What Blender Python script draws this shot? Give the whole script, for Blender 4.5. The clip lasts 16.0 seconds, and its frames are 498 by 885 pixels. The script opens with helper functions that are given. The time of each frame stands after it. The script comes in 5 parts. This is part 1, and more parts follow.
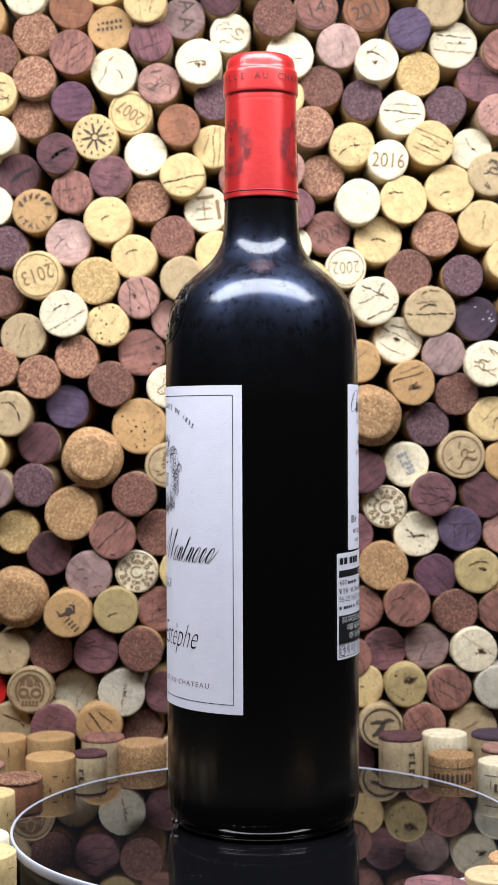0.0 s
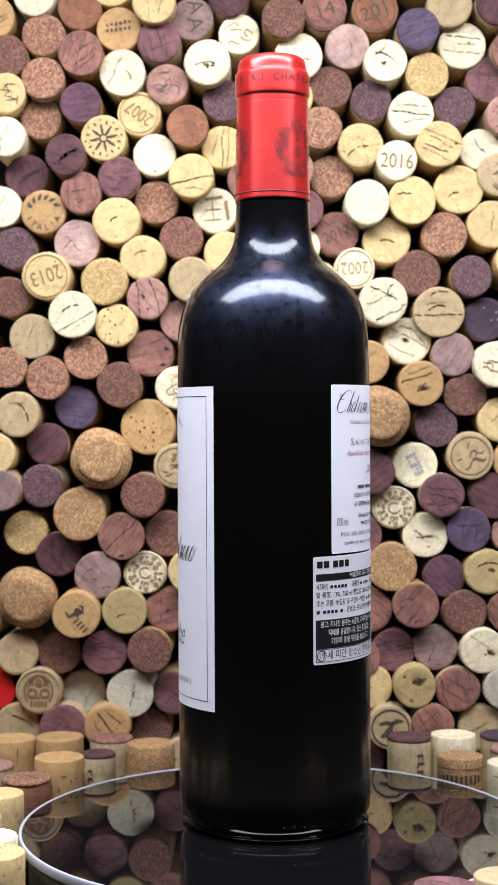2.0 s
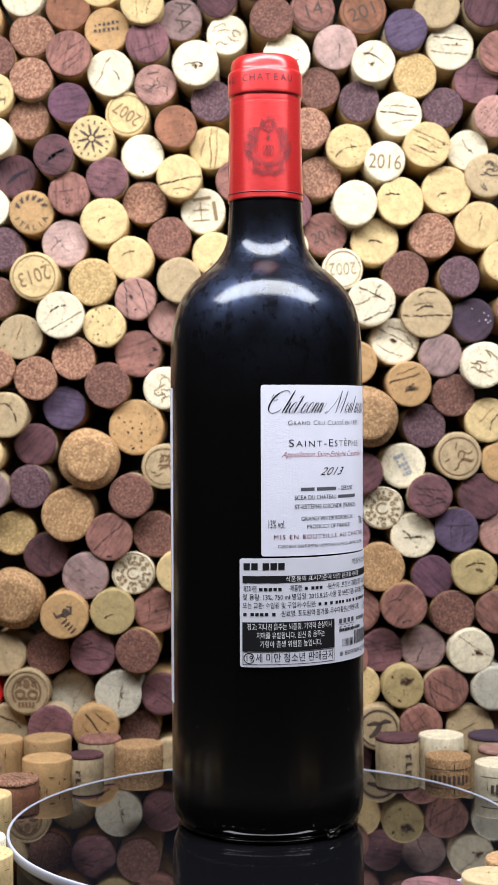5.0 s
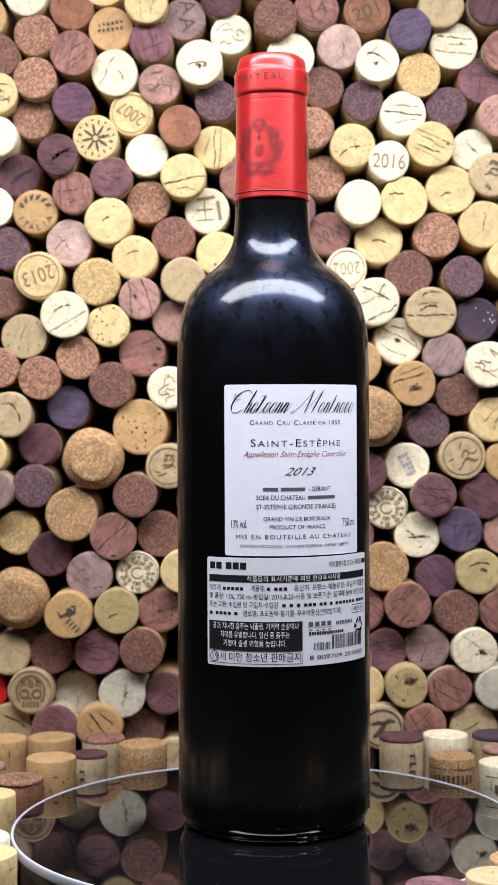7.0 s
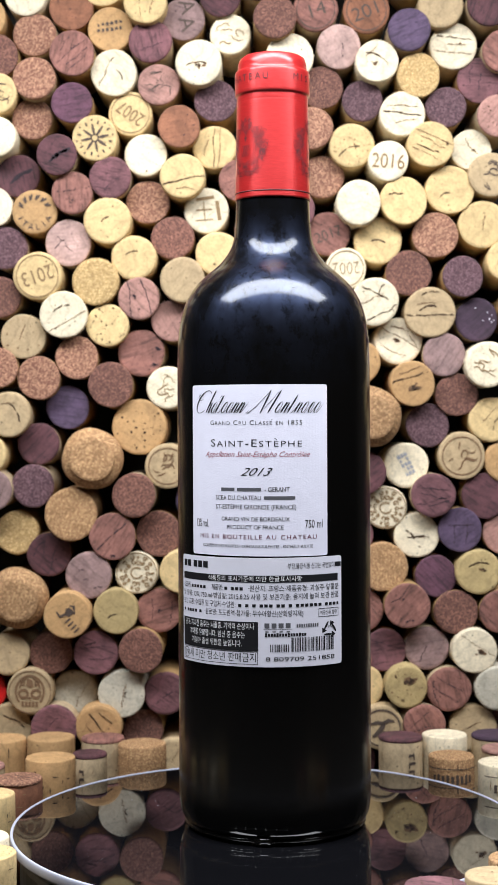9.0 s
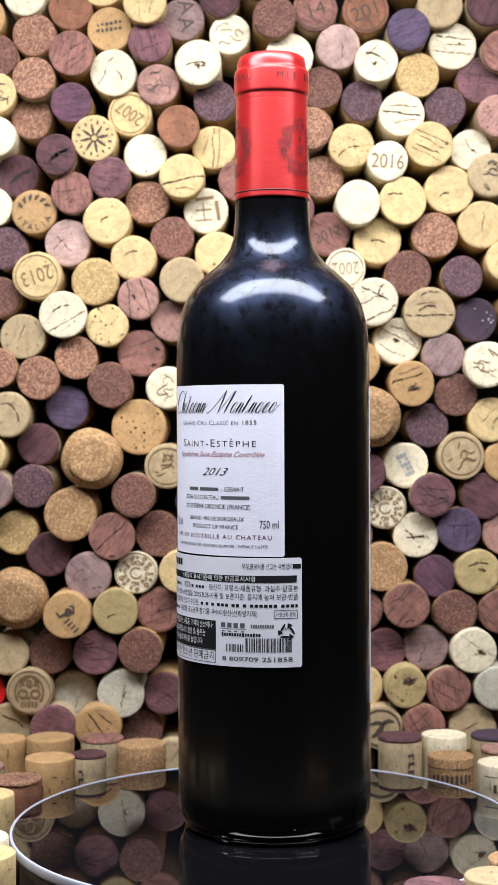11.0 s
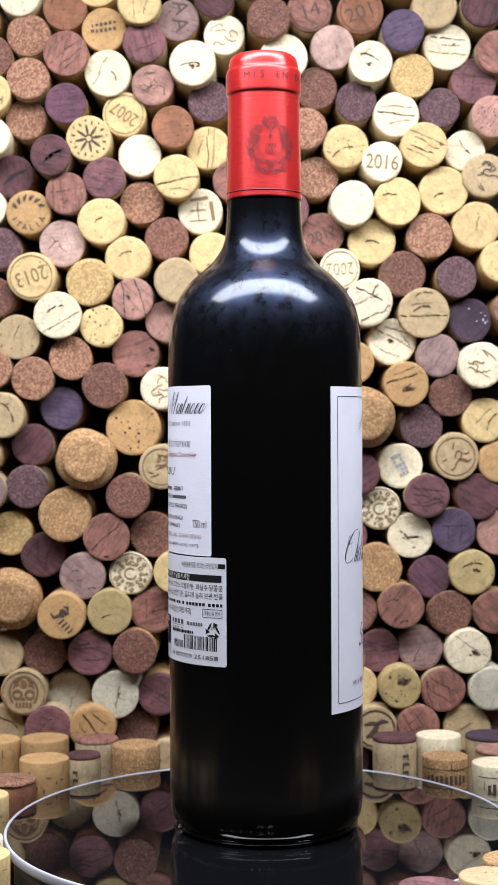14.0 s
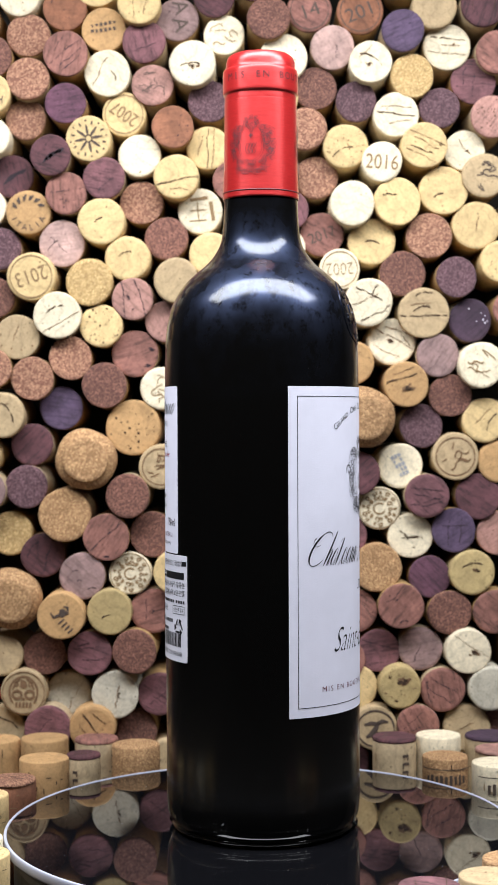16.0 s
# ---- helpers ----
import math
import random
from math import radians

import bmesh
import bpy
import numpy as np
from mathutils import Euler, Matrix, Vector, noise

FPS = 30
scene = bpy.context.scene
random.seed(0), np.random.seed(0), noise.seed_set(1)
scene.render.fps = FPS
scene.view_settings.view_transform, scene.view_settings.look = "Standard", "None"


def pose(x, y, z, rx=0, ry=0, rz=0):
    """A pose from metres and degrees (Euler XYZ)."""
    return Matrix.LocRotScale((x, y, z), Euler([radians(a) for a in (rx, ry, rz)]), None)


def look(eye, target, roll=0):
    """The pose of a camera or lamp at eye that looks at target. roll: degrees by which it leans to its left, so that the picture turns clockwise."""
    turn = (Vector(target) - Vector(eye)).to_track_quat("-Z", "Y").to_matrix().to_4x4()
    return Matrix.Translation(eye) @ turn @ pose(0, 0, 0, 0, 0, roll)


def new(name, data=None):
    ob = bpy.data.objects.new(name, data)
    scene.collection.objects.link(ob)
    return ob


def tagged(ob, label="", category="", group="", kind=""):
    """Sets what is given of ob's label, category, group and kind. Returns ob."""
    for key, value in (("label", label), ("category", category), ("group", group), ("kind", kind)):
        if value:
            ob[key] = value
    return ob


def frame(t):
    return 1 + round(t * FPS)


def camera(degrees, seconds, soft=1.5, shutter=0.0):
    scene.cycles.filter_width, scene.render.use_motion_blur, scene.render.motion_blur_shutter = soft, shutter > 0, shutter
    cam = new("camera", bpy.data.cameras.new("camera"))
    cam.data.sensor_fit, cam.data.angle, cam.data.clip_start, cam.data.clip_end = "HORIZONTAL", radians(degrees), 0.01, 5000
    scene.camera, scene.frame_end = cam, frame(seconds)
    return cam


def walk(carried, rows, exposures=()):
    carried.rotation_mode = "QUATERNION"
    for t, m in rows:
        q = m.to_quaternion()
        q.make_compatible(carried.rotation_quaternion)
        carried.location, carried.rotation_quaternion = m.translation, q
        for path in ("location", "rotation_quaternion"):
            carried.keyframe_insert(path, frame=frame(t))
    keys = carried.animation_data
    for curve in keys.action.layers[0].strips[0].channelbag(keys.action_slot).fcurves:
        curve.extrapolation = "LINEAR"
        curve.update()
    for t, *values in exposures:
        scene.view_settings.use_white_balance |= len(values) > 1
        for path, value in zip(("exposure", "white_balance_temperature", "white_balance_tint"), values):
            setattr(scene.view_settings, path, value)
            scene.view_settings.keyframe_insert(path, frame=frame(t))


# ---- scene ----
# ================= camera =================
EYE = Vector((0.0, -0.5885, 0.1593))
TILT, LEAN = -0.951, -0.25


def aimed(yaw, pitch):
    """The camera's pose, panned to the left and tilted up by so many degrees from its rest."""
    a, b = radians(yaw), radians(TILT + pitch)
    way = Vector((-math.sin(a) * math.cos(b), math.cos(a) * math.cos(b), math.sin(b)))
    return look(EYE, EYE + way, LEAN)


cam = camera(18.896, 16.0, soft=1.25)
cam.data.dof.use_dof, cam.data.dof.focus_distance, cam.data.dof.aperture_fstop = True, 0.555, 31.0
walk(cam, [(t, aimed(a, b)) for t, a, b in (
    (0.0, 0.0, 0.0), (0.5, 0.068, 0.004), (1.0, 0.188, 0.015), (1.5, 0.305, 0.028), (2.0, 0.330, 0.032),
    (2.5, 0.262, 0.045), (3.0, 0.106, 0.056), (3.5, -0.014, 0.063), (4.0, -0.140, 0.063), (4.4, -0.180, 0.058),
    (5.3, -0.080, 0.048), (6.0, -0.010, 0.040), (6.5, 0.010, 0.035), (7.0, 0.028, 0.035), (8.0, 0.026, 0.035),
    (9.0, 0.000, 0.035), (10.3, -0.015, 0.037), (11.5, -0.034, 0.039), (12.0, -0.058, 0.041), (12.5, -0.088, 0.043),
    (13.0, -0.125, 0.050), (13.5, -0.190, 0.056), (14.0, -0.232, 0.058), (14.5, -0.240, 0.058), (15.0, -0.242, 0.056),
    (16.0, -0.238, 0.058))])

# ================= light =================
scene.view_settings.exposure = 0.0
world = bpy.data.worlds.new("world")
scene.world = world
world.use_nodes = True
world.node_tree.nodes["Background"].inputs[0].default_value = (0.75, 0.82, 1.0, 1)
world.node_tree.nodes["Background"].inputs[1].default_value = 0.035


def area_lamp(name, m, wide, deep, watts, colour):
    data = bpy.data.lights.new(name, "AREA")
    data.shape, data.size, data.size_y = "RECTANGLE", wide, deep
    data.energy, data.color, data.spread = watts, colour, radians(170)
    ob = new(name, data)
    ob.matrix_world = m
    return ob


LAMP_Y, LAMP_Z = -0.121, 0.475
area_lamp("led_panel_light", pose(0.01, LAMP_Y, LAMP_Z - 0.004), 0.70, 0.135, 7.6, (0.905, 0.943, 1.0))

# ================= materials =================


def material(name, colour=(0.5, 0.5, 0.5), rough=0.6, metal=0.0, coat=0.0):
    m = bpy.data.materials.new(name)
    m.use_nodes = True
    b = m.node_tree.nodes["Principled BSDF"]
    b.inputs["Base Color"].default_value = (*colour, 1)
    b.inputs["Roughness"].default_value = rough
    b.inputs["Metallic"].default_value = metal
    b.inputs["Coat Weight"].default_value = coat
    return m


def node(m, kind, **inputs):
    n = m.node_tree.nodes.new(kind)
    for k, v in inputs.items():
        n.inputs[k.replace("_", " ")].default_value = v
    return n


def link(m, a, out, b, into):
    m.node_tree.links.new(a.outputs[out], b.inputs[into])


def ramp(m, stops):
    n = m.node_tree.nodes.new("ShaderNodeValToRGB")
    e = n.color_ramp.elements
    while len(e) < len(stops):
        e.new(0.5)
    for el, (p, c) in zip(e, stops):
        el.position = p
        el.color = (*c, 1) if len(c) == 3 else (c[0], c[0], c[0], 1)
    return n


def shaded(c, k):
    return tuple(min(1.0, v * k) for v in c)


def cork_space(m):
    """Object coordinates, shifted for each cork by its own random number."""
    co = node(m, "ShaderNodeTexCoord")
    info = node(m, "ShaderNodeObjectInfo")
    mul = node(m, "ShaderNodeMath")
    mul.operation = "MULTIPLY"
    mul.inputs[1].default_value = 7.3
    link(m, info, "Random", mul, 0)
    add = node(m, "ShaderNodeVectorMath")
    add.operation = "ADD"
    turn = node(m, "ShaderNodeVectorRotate")
    turn.rotation_type = "Z_AXIS"
    link(m, co, "Object", turn, "Vector")
    link(m, mul, 0, turn, "Angle")
    link(m, turn, 0, add, 0)
    link(m, mul, 0, add, 1)
    return add, info


def vary(m, info, colour_node, out, low, high):
    """Brightness that differs from cork to cork."""
    mr = node(m, "ShaderNodeMapRange")
    mr.inputs["To Min"].default_value, mr.inputs["To Max"].default_value = low, high
    link(m, info, "Random", mr, "Value")
    hsv = node(m, "ShaderNodeHueSaturation")
    link(m, mr, 0, hsv, "Value")
    link(m, colour_node, out, hsv, "Color")
    return hsv


def mixed(m, kind, fac, a, b):
    n = m.node_tree.nodes.new("ShaderNodeMix")
    n.data_type, n.blend_type = "RGBA", kind
    ins = {"f": n.inputs[0], "a": n.inputs[6], "b": n.inputs[7]}
    for key, v in (("f", fac), ("a", a), ("b", b)):
        if isinstance(v, tuple) and hasattr(v[0], "outputs"):
            m.node_tree.links.new(v[0].outputs[v[1]], ins[key])
        elif key == "f":
            ins[key].default_value = v
        else:
            ins[key].default_value = (*v, 1)
    return n


MIX = 2  # the colour output of a Mix node


def natural_cork(name, colour, stain=0.0, rough=0.85):
    """Punched bark: fine grain, growth bands, dark pores."""
    m = material(name, colour, rough)
    b = m.node_tree.nodes["Principled BSDF"]
    co, info = cork_space(m)
    fine = node(m, "ShaderNodeTexNoise", Scale=900.0, Detail=5.0, Roughness=0.7)
    soft = node(m, "ShaderNodeTexNoise", Scale=160.0, Detail=4.0, Roughness=0.6)
    band = node(m, "ShaderNodeTexWave", Scale=42.0, Distortion=14.0, Detail=4.0)
    band.inputs["Detail Scale"].default_value = 1.5
    pores = node(m, "ShaderNodeTexVoronoi", Scale=330.0, Randomness=1.0)
    for n in (fine, soft, band, pores):
        link(m, co, 0, n, "Vector")
    base = ramp(m, [(0.25, shaded(colour, 0.80)), (0.55, colour), (0.8, shaded(colour, 1.12))])
    link(m, soft, 0, base, 0)
    grain = ramp(m, [(0.30, (0.68,)), (0.56, (1.0,))])
    link(m, fine, 0, grain, 0)
    bands = ramp(m, [(0.0, (0.80,)), (0.20, (1.0,))])
    link(m, band, "Fac", bands, 0)
    pore = ramp(m, [(0.08, (0.30,)), (0.22, (1.0,))])
    link(m, pores, "Distance", pore, 0)
    gate = ramp(m, [(0.48, (0.0,)), (0.60, (1.0,))])
    link(m, soft, 0, gate, 0)
    a = mixed(m, "MULTIPLY", 0.8, (base, 0), (grain, 0))
    c = mixed(m, "MULTIPLY", 0.75, (a, MIX), (bands, 0))
    d = mixed(m, "MULTIPLY", (gate, 0), (c, MIX), (pore, 0))
    if stain:
        # wine drawn into the growth lines: long streaks, and cloudy patches between them
        squeeze = node(m, "ShaderNodeMapping")
        squeeze.inputs["Scale"].default_value = (1.0, 6.5, 1.0)
        link(m, co, 0, squeeze, "Vector")
        streak = node(m, "ShaderNodeTexNoise", Scale=105.0, Detail=3.0, Roughness=0.6)
        link(m, squeeze, 0, streak, "Vector")
        lines = ramp(m, [(0.34, (0.30,)), (0.46, (0.88,)), (0.62, (1.12,))])
        link(m, streak, 0, lines, 0)
        patch = node(m, "ShaderNodeTexNoise", Scale=75.0, Detail=5.0, Roughness=0.6)
        link(m, co, 0, patch, "Vector")
        cloud = ramp(m, [(0.34, (0.74,)), (0.66, (1.22,))])
        link(m, patch, 0, cloud, 0)
        e = mixed(m, "MULTIPLY", stain, (d, MIX), (lines, 0))
        d = mixed(m, "MULTIPLY", 1.0, (e, MIX), (cloud, 0))
    hsv = vary(m, info, d, MIX, 0.88, 1.08)
    link(m, hsv, 0, b, "Base Color")
    bump = node(m, "ShaderNodeBump", Strength=0.35, Distance=0.0004)
    link(m, fine, 0, bump, "Height")
    link(m, bump, 0, b, "Normal")
    return m


def grain_cork(name, dark, light, rough=0.85):
    """Pressed cork: granules of about a millimetre, each of its own tone."""
    m = material(name, light, rough)
    b = m.node_tree.nodes["Principled BSDF"]
    co, info = cork_space(m)
    cells = node(m, "ShaderNodeTexVoronoi", Scale=1600.0, Randomness=1.0)
    edge = node(m, "ShaderNodeTexVoronoi", Scale=1600.0, Randomness=1.0)
    edge.feature = "DISTANCE_TO_EDGE"
    soft = node(m, "ShaderNodeTexNoise", Scale=120.0, Detail=5.0, Roughness=0.65)
    for n in (cells, edge, soft):
        link(m, co, 0, n, "Vector")
    sep = node(m, "ShaderNodeSeparateColor")
    link(m, cells, "Color", sep, 0)
    tone = ramp(m, [(0.0, shaded(dark, 0.78)), (0.38, dark), (0.76, light), (0.95, shaded(light, 1.15)), (1.0, shaded(light, 1.45))])
    link(m, sep, 0, tone, 0)
    rim = ramp(m, [(0.0, (0.62,)), (0.12, (1.0,))])
    link(m, edge, 0, rim, 0)
    cloud = ramp(m, [(0.3, (0.86,)), (0.65, (1.04,))])
    link(m, soft, 0, cloud, 0)
    a = mixed(m, "MULTIPLY", 0.8, (tone, 0), (rim, 0))
    c = mixed(m, "MULTIPLY", 1.0, (a, MIX), (cloud, 0))
    hsv = vary(m, info, c, MIX, 0.86, 1.12)
    link(m, hsv, 0, b, "Base Color")
    bump = node(m, "ShaderNodeBump", Strength=0.5, Distance=0.0004)
    link(m, edge, 0, bump, "Height")
    link(m, bump, 0, b, "Normal")
    return m


CORK = {
    "pale": natural_cork("cork_pale", (0.765, 0.655, 0.465)),
    "cream": natural_cork("cork_cream", (0.650, 0.465, 0.222)),
    # pale cork of the lowest rows, its colour dimmed to stand in for shade
    "shade_pale": natural_cork("cork_shade_pale", (0.58, 0.53, 0.42)),
    "straw": natural_cork("cork_straw", (0.455, 0.335, 0.150)),
    "buff": natural_cork("cork_buff", (0.475, 0.343, 0.191)),
    "tan": natural_cork("cork_tan", (0.490, 0.288, 0.124)),
    "rust": natural_cork("cork_rust", (0.262, 0.106, 0.056), 0.35),
    "rose": natural_cork("cork_rose", (0.276, 0.119, 0.092), 0.7),
    "pink": natural_cork("cork_pink", (0.405, 0.210, 0.170), 0.5),
    "blush": natural_cork("cork_blush", (0.52, 0.335, 0.29), 0.3),
    "grape": natural_cork("cork_grape", (0.118, 0.046, 0.072), 0.7),
    "mauve": natural_cork("cork_mauve", (0.268, 0.168, 0.156), 0.5),
    "plum": natural_cork("cork_plum", (0.192, 0.078, 0.086), 0.8),
    "purple": natural_cork("cork_purple", (0.104, 0.038, 0.044), 0.8),
    "violet": natural_cork("cork_violet", (0.088, 0.054, 0.100), 0.6),
    "indigo": natural_cork("cork_indigo", (0.054, 0.028, 0.049), 0.6),
    "cream_grain": grain_cork("cork_cream_grain", (0.475, 0.303, 0.121), (0.605, 0.414, 0.186)),
    "tan_grain": grain_cork("cork_tan_grain", (0.335, 0.180, 0.080), (0.470, 0.278, 0.132)),
    "brown_grain": grain_cork("cork_brown_grain", (0.125, 0.050, 0.036), (0.225, 0.100, 0.070)),
    "purple_grain": grain_cork("cork_purple_grain", (0.080, 0.036, 0.044), (0.150, 0.078, 0.088)),
    "rose_grain": grain_cork("cork_rose_grain", (0.230, 0.098, 0.062), (0.430, 0.225, 0.135)),
}
SIDE_TAN = natural_cork("cork_side_tan", (0.410, 0.247, 0.098))
SIDE_PALE = natural_cork("cork_side_pale", (0.50, 0.375, 0.225))
INK = material("cork_ink", (0.075, 0.050, 0.038), 0.8)
BURN = material("cork_burn", (0.23, 0.145, 0.070), 0.85)
WINE = material("dried_wine", (0.022, 0.011, 0.016), 0.8)
PIT = material("cork_pit", (0.055, 0.030, 0.016), 0.95)
SPLIT = material("cork_split", (0.175, 0.098, 0.050), 0.95)
STAMP_GREY = material("grey_stamp", (0.33, 0.33, 0.35), 0.85)
CRYSTAL = material("tartrate_crystal", (0.75, 0.7, 0.78), 0.15)
RED_WAX = material("red_plastic", (0.55, 0.012, 0.012), 0.35)
BLACK_INK = material("black_ink", (0.012, 0.012, 0.014), 0.6)
RED_INK = material("red_ink", (0.28, 0.035, 0.05), 0.6)
DARK_RED_INK = material("dark_red_ink", (0.13, 0.030, 0.055), 0.6)
WHITE_INK = material("white_ink", (0.72, 0.72, 0.74), 0.6)
FOIL_INK = material("foil_ink", (0.075, 0.007, 0.011), 0.6)
SCUFF = material("label_scuff", (0.56, 0.56, 0.60), 0.8)
GREY_INK = material("grey_ink", (0.09, 0.09, 0.10), 0.6)
for ink in (BLACK_INK, GREY_INK, RED_INK, DARK_RED_INK):
    ink.node_tree.nodes["Principled BSDF"].inputs["Specular IOR Level"].default_value = 0.12
DUST = material("dust", (0.6, 0.62, 0.68), 0.9)


def paper(name, colour, laid):
    m = material(name, colour, 0.75)
    b = m.node_tree.nodes["Principled BSDF"]
    co = node(m, "ShaderNodeTexCoord")
    mp = node(m, "ShaderNodeMapping")
    mp.inputs["Scale"].default_value = (1.0, 1.0, laid)
    link(m, co, "Object", mp, 0)
    n1 = node(m, "ShaderNodeTexNoise", Scale=950.0, Detail=4.0, Roughness=0.6)
    n2 = node(m, "ShaderNodeTexNoise", Scale=45.0, Detail=4.0, Roughness=0.6)
    link(m, mp, 0, n1, "Vector")
    link(m, co, "Object", n2, "Vector")
    tone = ramp(m, [(0.3, shaded(colour, 0.93)), (0.6, colour)])
    link(m, n2, 0, tone, 0)
    link(m, tone, 0, b, "Base Color")
    bump = node(m, "ShaderNodeBump", Strength=0.20, Distance=0.0003)
    link(m, n1, 0, bump, "Height")
    link(m, bump, 0, b, "Normal")
    return m


LABEL_PAPER = paper("label_paper", (0.735, 0.725, 0.835), 4.5)
STICKER_PAPER = paper("sticker_paper", (0.66, 0.65, 0.73), 1.0)


def bottle_glass():
    """Near-black filled glass; an uneven film of dust and painted blue haze blurs its gloss."""
    m = material("dark_bottle_glass", (0.0022, 0.0020, 0.0018), 0.1)
    t = m.node_tree
    b = t.nodes["Principled BSDF"]
    b.inputs["IOR"].default_value = 1.5
    co = node(m, "ShaderNodeTexCoord")
    big = node(m, "ShaderNodeTexNoise", Scale=42.0, Detail=4.0, Roughness=0.55)
    fine = node(m, "ShaderNodeTexNoise", Scale=190.0, Detail=9.0, Roughness=0.74)
    mp = node(m, "ShaderNodeMapping")
    mp.inputs["Scale"].default_value = (1.0, 1.0, 0.8)
    link(m, co, "Object", mp, 0)
    link(m, mp, 0, big, "Vector")
    link(m, mp, 0, fine, "Vector")
    b.inputs["Specular IOR Level"].default_value = 0.28
    film = node(m, "ShaderNodeBsdfGlossy")
    # blue tint: the highlight's cool haze, put into the dust film's colour
    film.inputs["Color"].default_value = (0.40, 0.52, 0.95, 1)
    film.inputs["Roughness"].default_value = 0.42
    # the film is kept to the shoulder, to put a soft halo round the highlight
    sep = node(m, "ShaderNodeSeparateXYZ")
    link(m, co, "Object", sep, 0)
    zone = ramp(m, [(0.0, (0.01,)), (0.14, (0.22,)), (0.30, (0.45,)), (0.50, (1.0,)), (0.80, (1.0,)), (1.0, (0.1,))])
    mr = node(m, "ShaderNodeMapRange")
    mr.inputs["From Min"].default_value, mr.inputs["From Max"].default_value = 0.165, 0.240
    link(m, sep, "Z", mr, "Value")
    link(m, mr, 0, zone, 0)
    dust = ramp(m, [(0.34, (0.006,)), (0.48, (0.032,)), (0.62, (0.058,))])
    rubbed = ramp(m, [(0.38, (0.25,)), (0.50, (1.0,))])
    link(m, fine, 0, rubbed, 0)
    link(m, big, 0, dust, 0)
    amount = node(m, "ShaderNodeMath")
    amount.operation = "MULTIPLY"
    link(m, zone, 0, amount, 0)
    wiped = node(m, "ShaderNodeMath")
    wiped.operation = "MULTIPLY"
    link(m, dust, 0, wiped, 0)
    link(m, rubbed, 0, wiped, 1)
    link(m, wiped, 0, amount, 1)
    # the moulded heel keeps its polish
    high = node(m, "ShaderNodeMapRange")
    high.inputs["From Max"].default_value = 0.24
    link(m, sep, "Z", high, "Value")
    rough = ramp(m, [(0.040, (0.045,)), (0.060, (0.21,)), (0.70, (0.21,)), (0.80, (0.15,))])
    link(m, high, 0, rough, 0)
    link(m, rough, 0, b, "Roughness")
    mix = node(m, "ShaderNodeMixShader")
    out = t.nodes["Material Output"]
    link(m, amount, 0, mix, 0)
    link(m, b, 0, mix, 1)
    link(m, film, 0, mix, 2)
    link(m, mix, 0, out, 0)
    return m


GLASS = bottle_glass()


def foil():
    m = material("red_foil", (0.52, 0.012, 0.010), 0.30, 0.0)
    b = m.node_tree.nodes["Principled BSDF"]
    b.inputs["Metallic"].default_value = 0.38
    b.inputs["Anisotropic"].default_value = 0.85
    b.inputs["Anisotropic Rotation"].default_value = 0.25
    tan = node(m, "ShaderNodeTangent")
    tan.direction_type, tan.axis = "RADIAL", "Z"
    link(m, tan, 0, b, "Tangent")
    b.inputs["Coat Weight"].default_value = 0.35
    b.inputs["Coat Roughness"].default_value = 0.15
    co = node(m, "ShaderNodeTexCoord")
    mp = node(m, "ShaderNodeMapping")
    mp.inputs["Scale"].default_value = (1.0, 1.0, 6.0)
    link(m, co, "Object", mp, 0)
    n = node(m, "ShaderNodeTexNoise", Scale=260.0, Detail=5.0, Roughness=0.65)
    link(m, mp, 0, n, "Vector")
    tone = ramp(m, [(0.3, (0.42, 0.020, 0.020)), (0.7, (0.52, 0.028, 0.028))])
    link(m, n, 0, tone, 0)
    link(m, tone, 0, b, "Base Color")
    rr = ramp(m, [(0.3, (0.28,)), (0.7, (0.36,))])
    link(m, n, 0, rr, 0)
    link(m, rr, 0, b, "Roughness")
    bump = node(m, "ShaderNodeBump", Strength=0.12, Distance=0.0003)
    link(m, n, 0, bump, "Height")
    link(m, bump, 0, b, "Normal")
    return m


FOIL = foil()


def mirror_glass():
    """Polished black glass plate with faint smears, which mirrors most where it is seen at a slant."""
    m = material("black_mirror_glass", (0.004, 0.004, 0.005), 0.01)
    b = m.node_tree.nodes["Principled BSDF"]
    b.inputs["IOR"].default_value = 3.1
    co = node(m, "ShaderNodeTexCoord")
    n = node(m, "ShaderNodeTexNoise", Scale=30.0, Detail=6.0, Roughness=0.7)
    link(m, co, "Object", n, "Vector")
    r = ramp(m, [(0.45, (0.012,)), (0.7, (0.035,))])
    link(m, n, 0, r, 0)
    link(m, r, 0, b, "Roughness")
    return m


MIRROR = mirror_glass()
CHROME = material("polished_rim", (0.44, 0.46, 0.56), 0.22, 0.0)
BLACK_PLASTIC = material("black_plastic", (0.02, 0.02, 0.022), 0.4)


def plain(name, colour, rough, scale, depth):
    m = material(name, colour, rough)
    b = m.node_tree.nodes["Principled BSDF"]
    co = node(m, "ShaderNodeTexCoord")
    n = node(m, "ShaderNodeTexNoise", Scale=scale, Detail=6.0, Roughness=0.65)
    link(m, co, "Object", n, "Vector")
    tone = ramp(m, [(0.3, shaded(colour, 1 - depth)), (0.7, shaded(colour, 1 + depth))])
    link(m, n, 0, tone, 0)
    link(m, tone, 0, b, "Base Color")
    return m


TABLE = plain("dark_table", (0.035, 0.03, 0.028), 0.6, 40.0, 0.3)
BOARD = plain("dark_board", (0.03, 0.025, 0.02), 0.9, 60.0, 0.3)
ROOM = plain("grey_room_paint", (0.045, 0.045, 0.048), 0.9, 3.0, 0.1)
HOUSING = material("lamp_housing", (0.6, 0.6, 0.62), 0.4, 0.6)

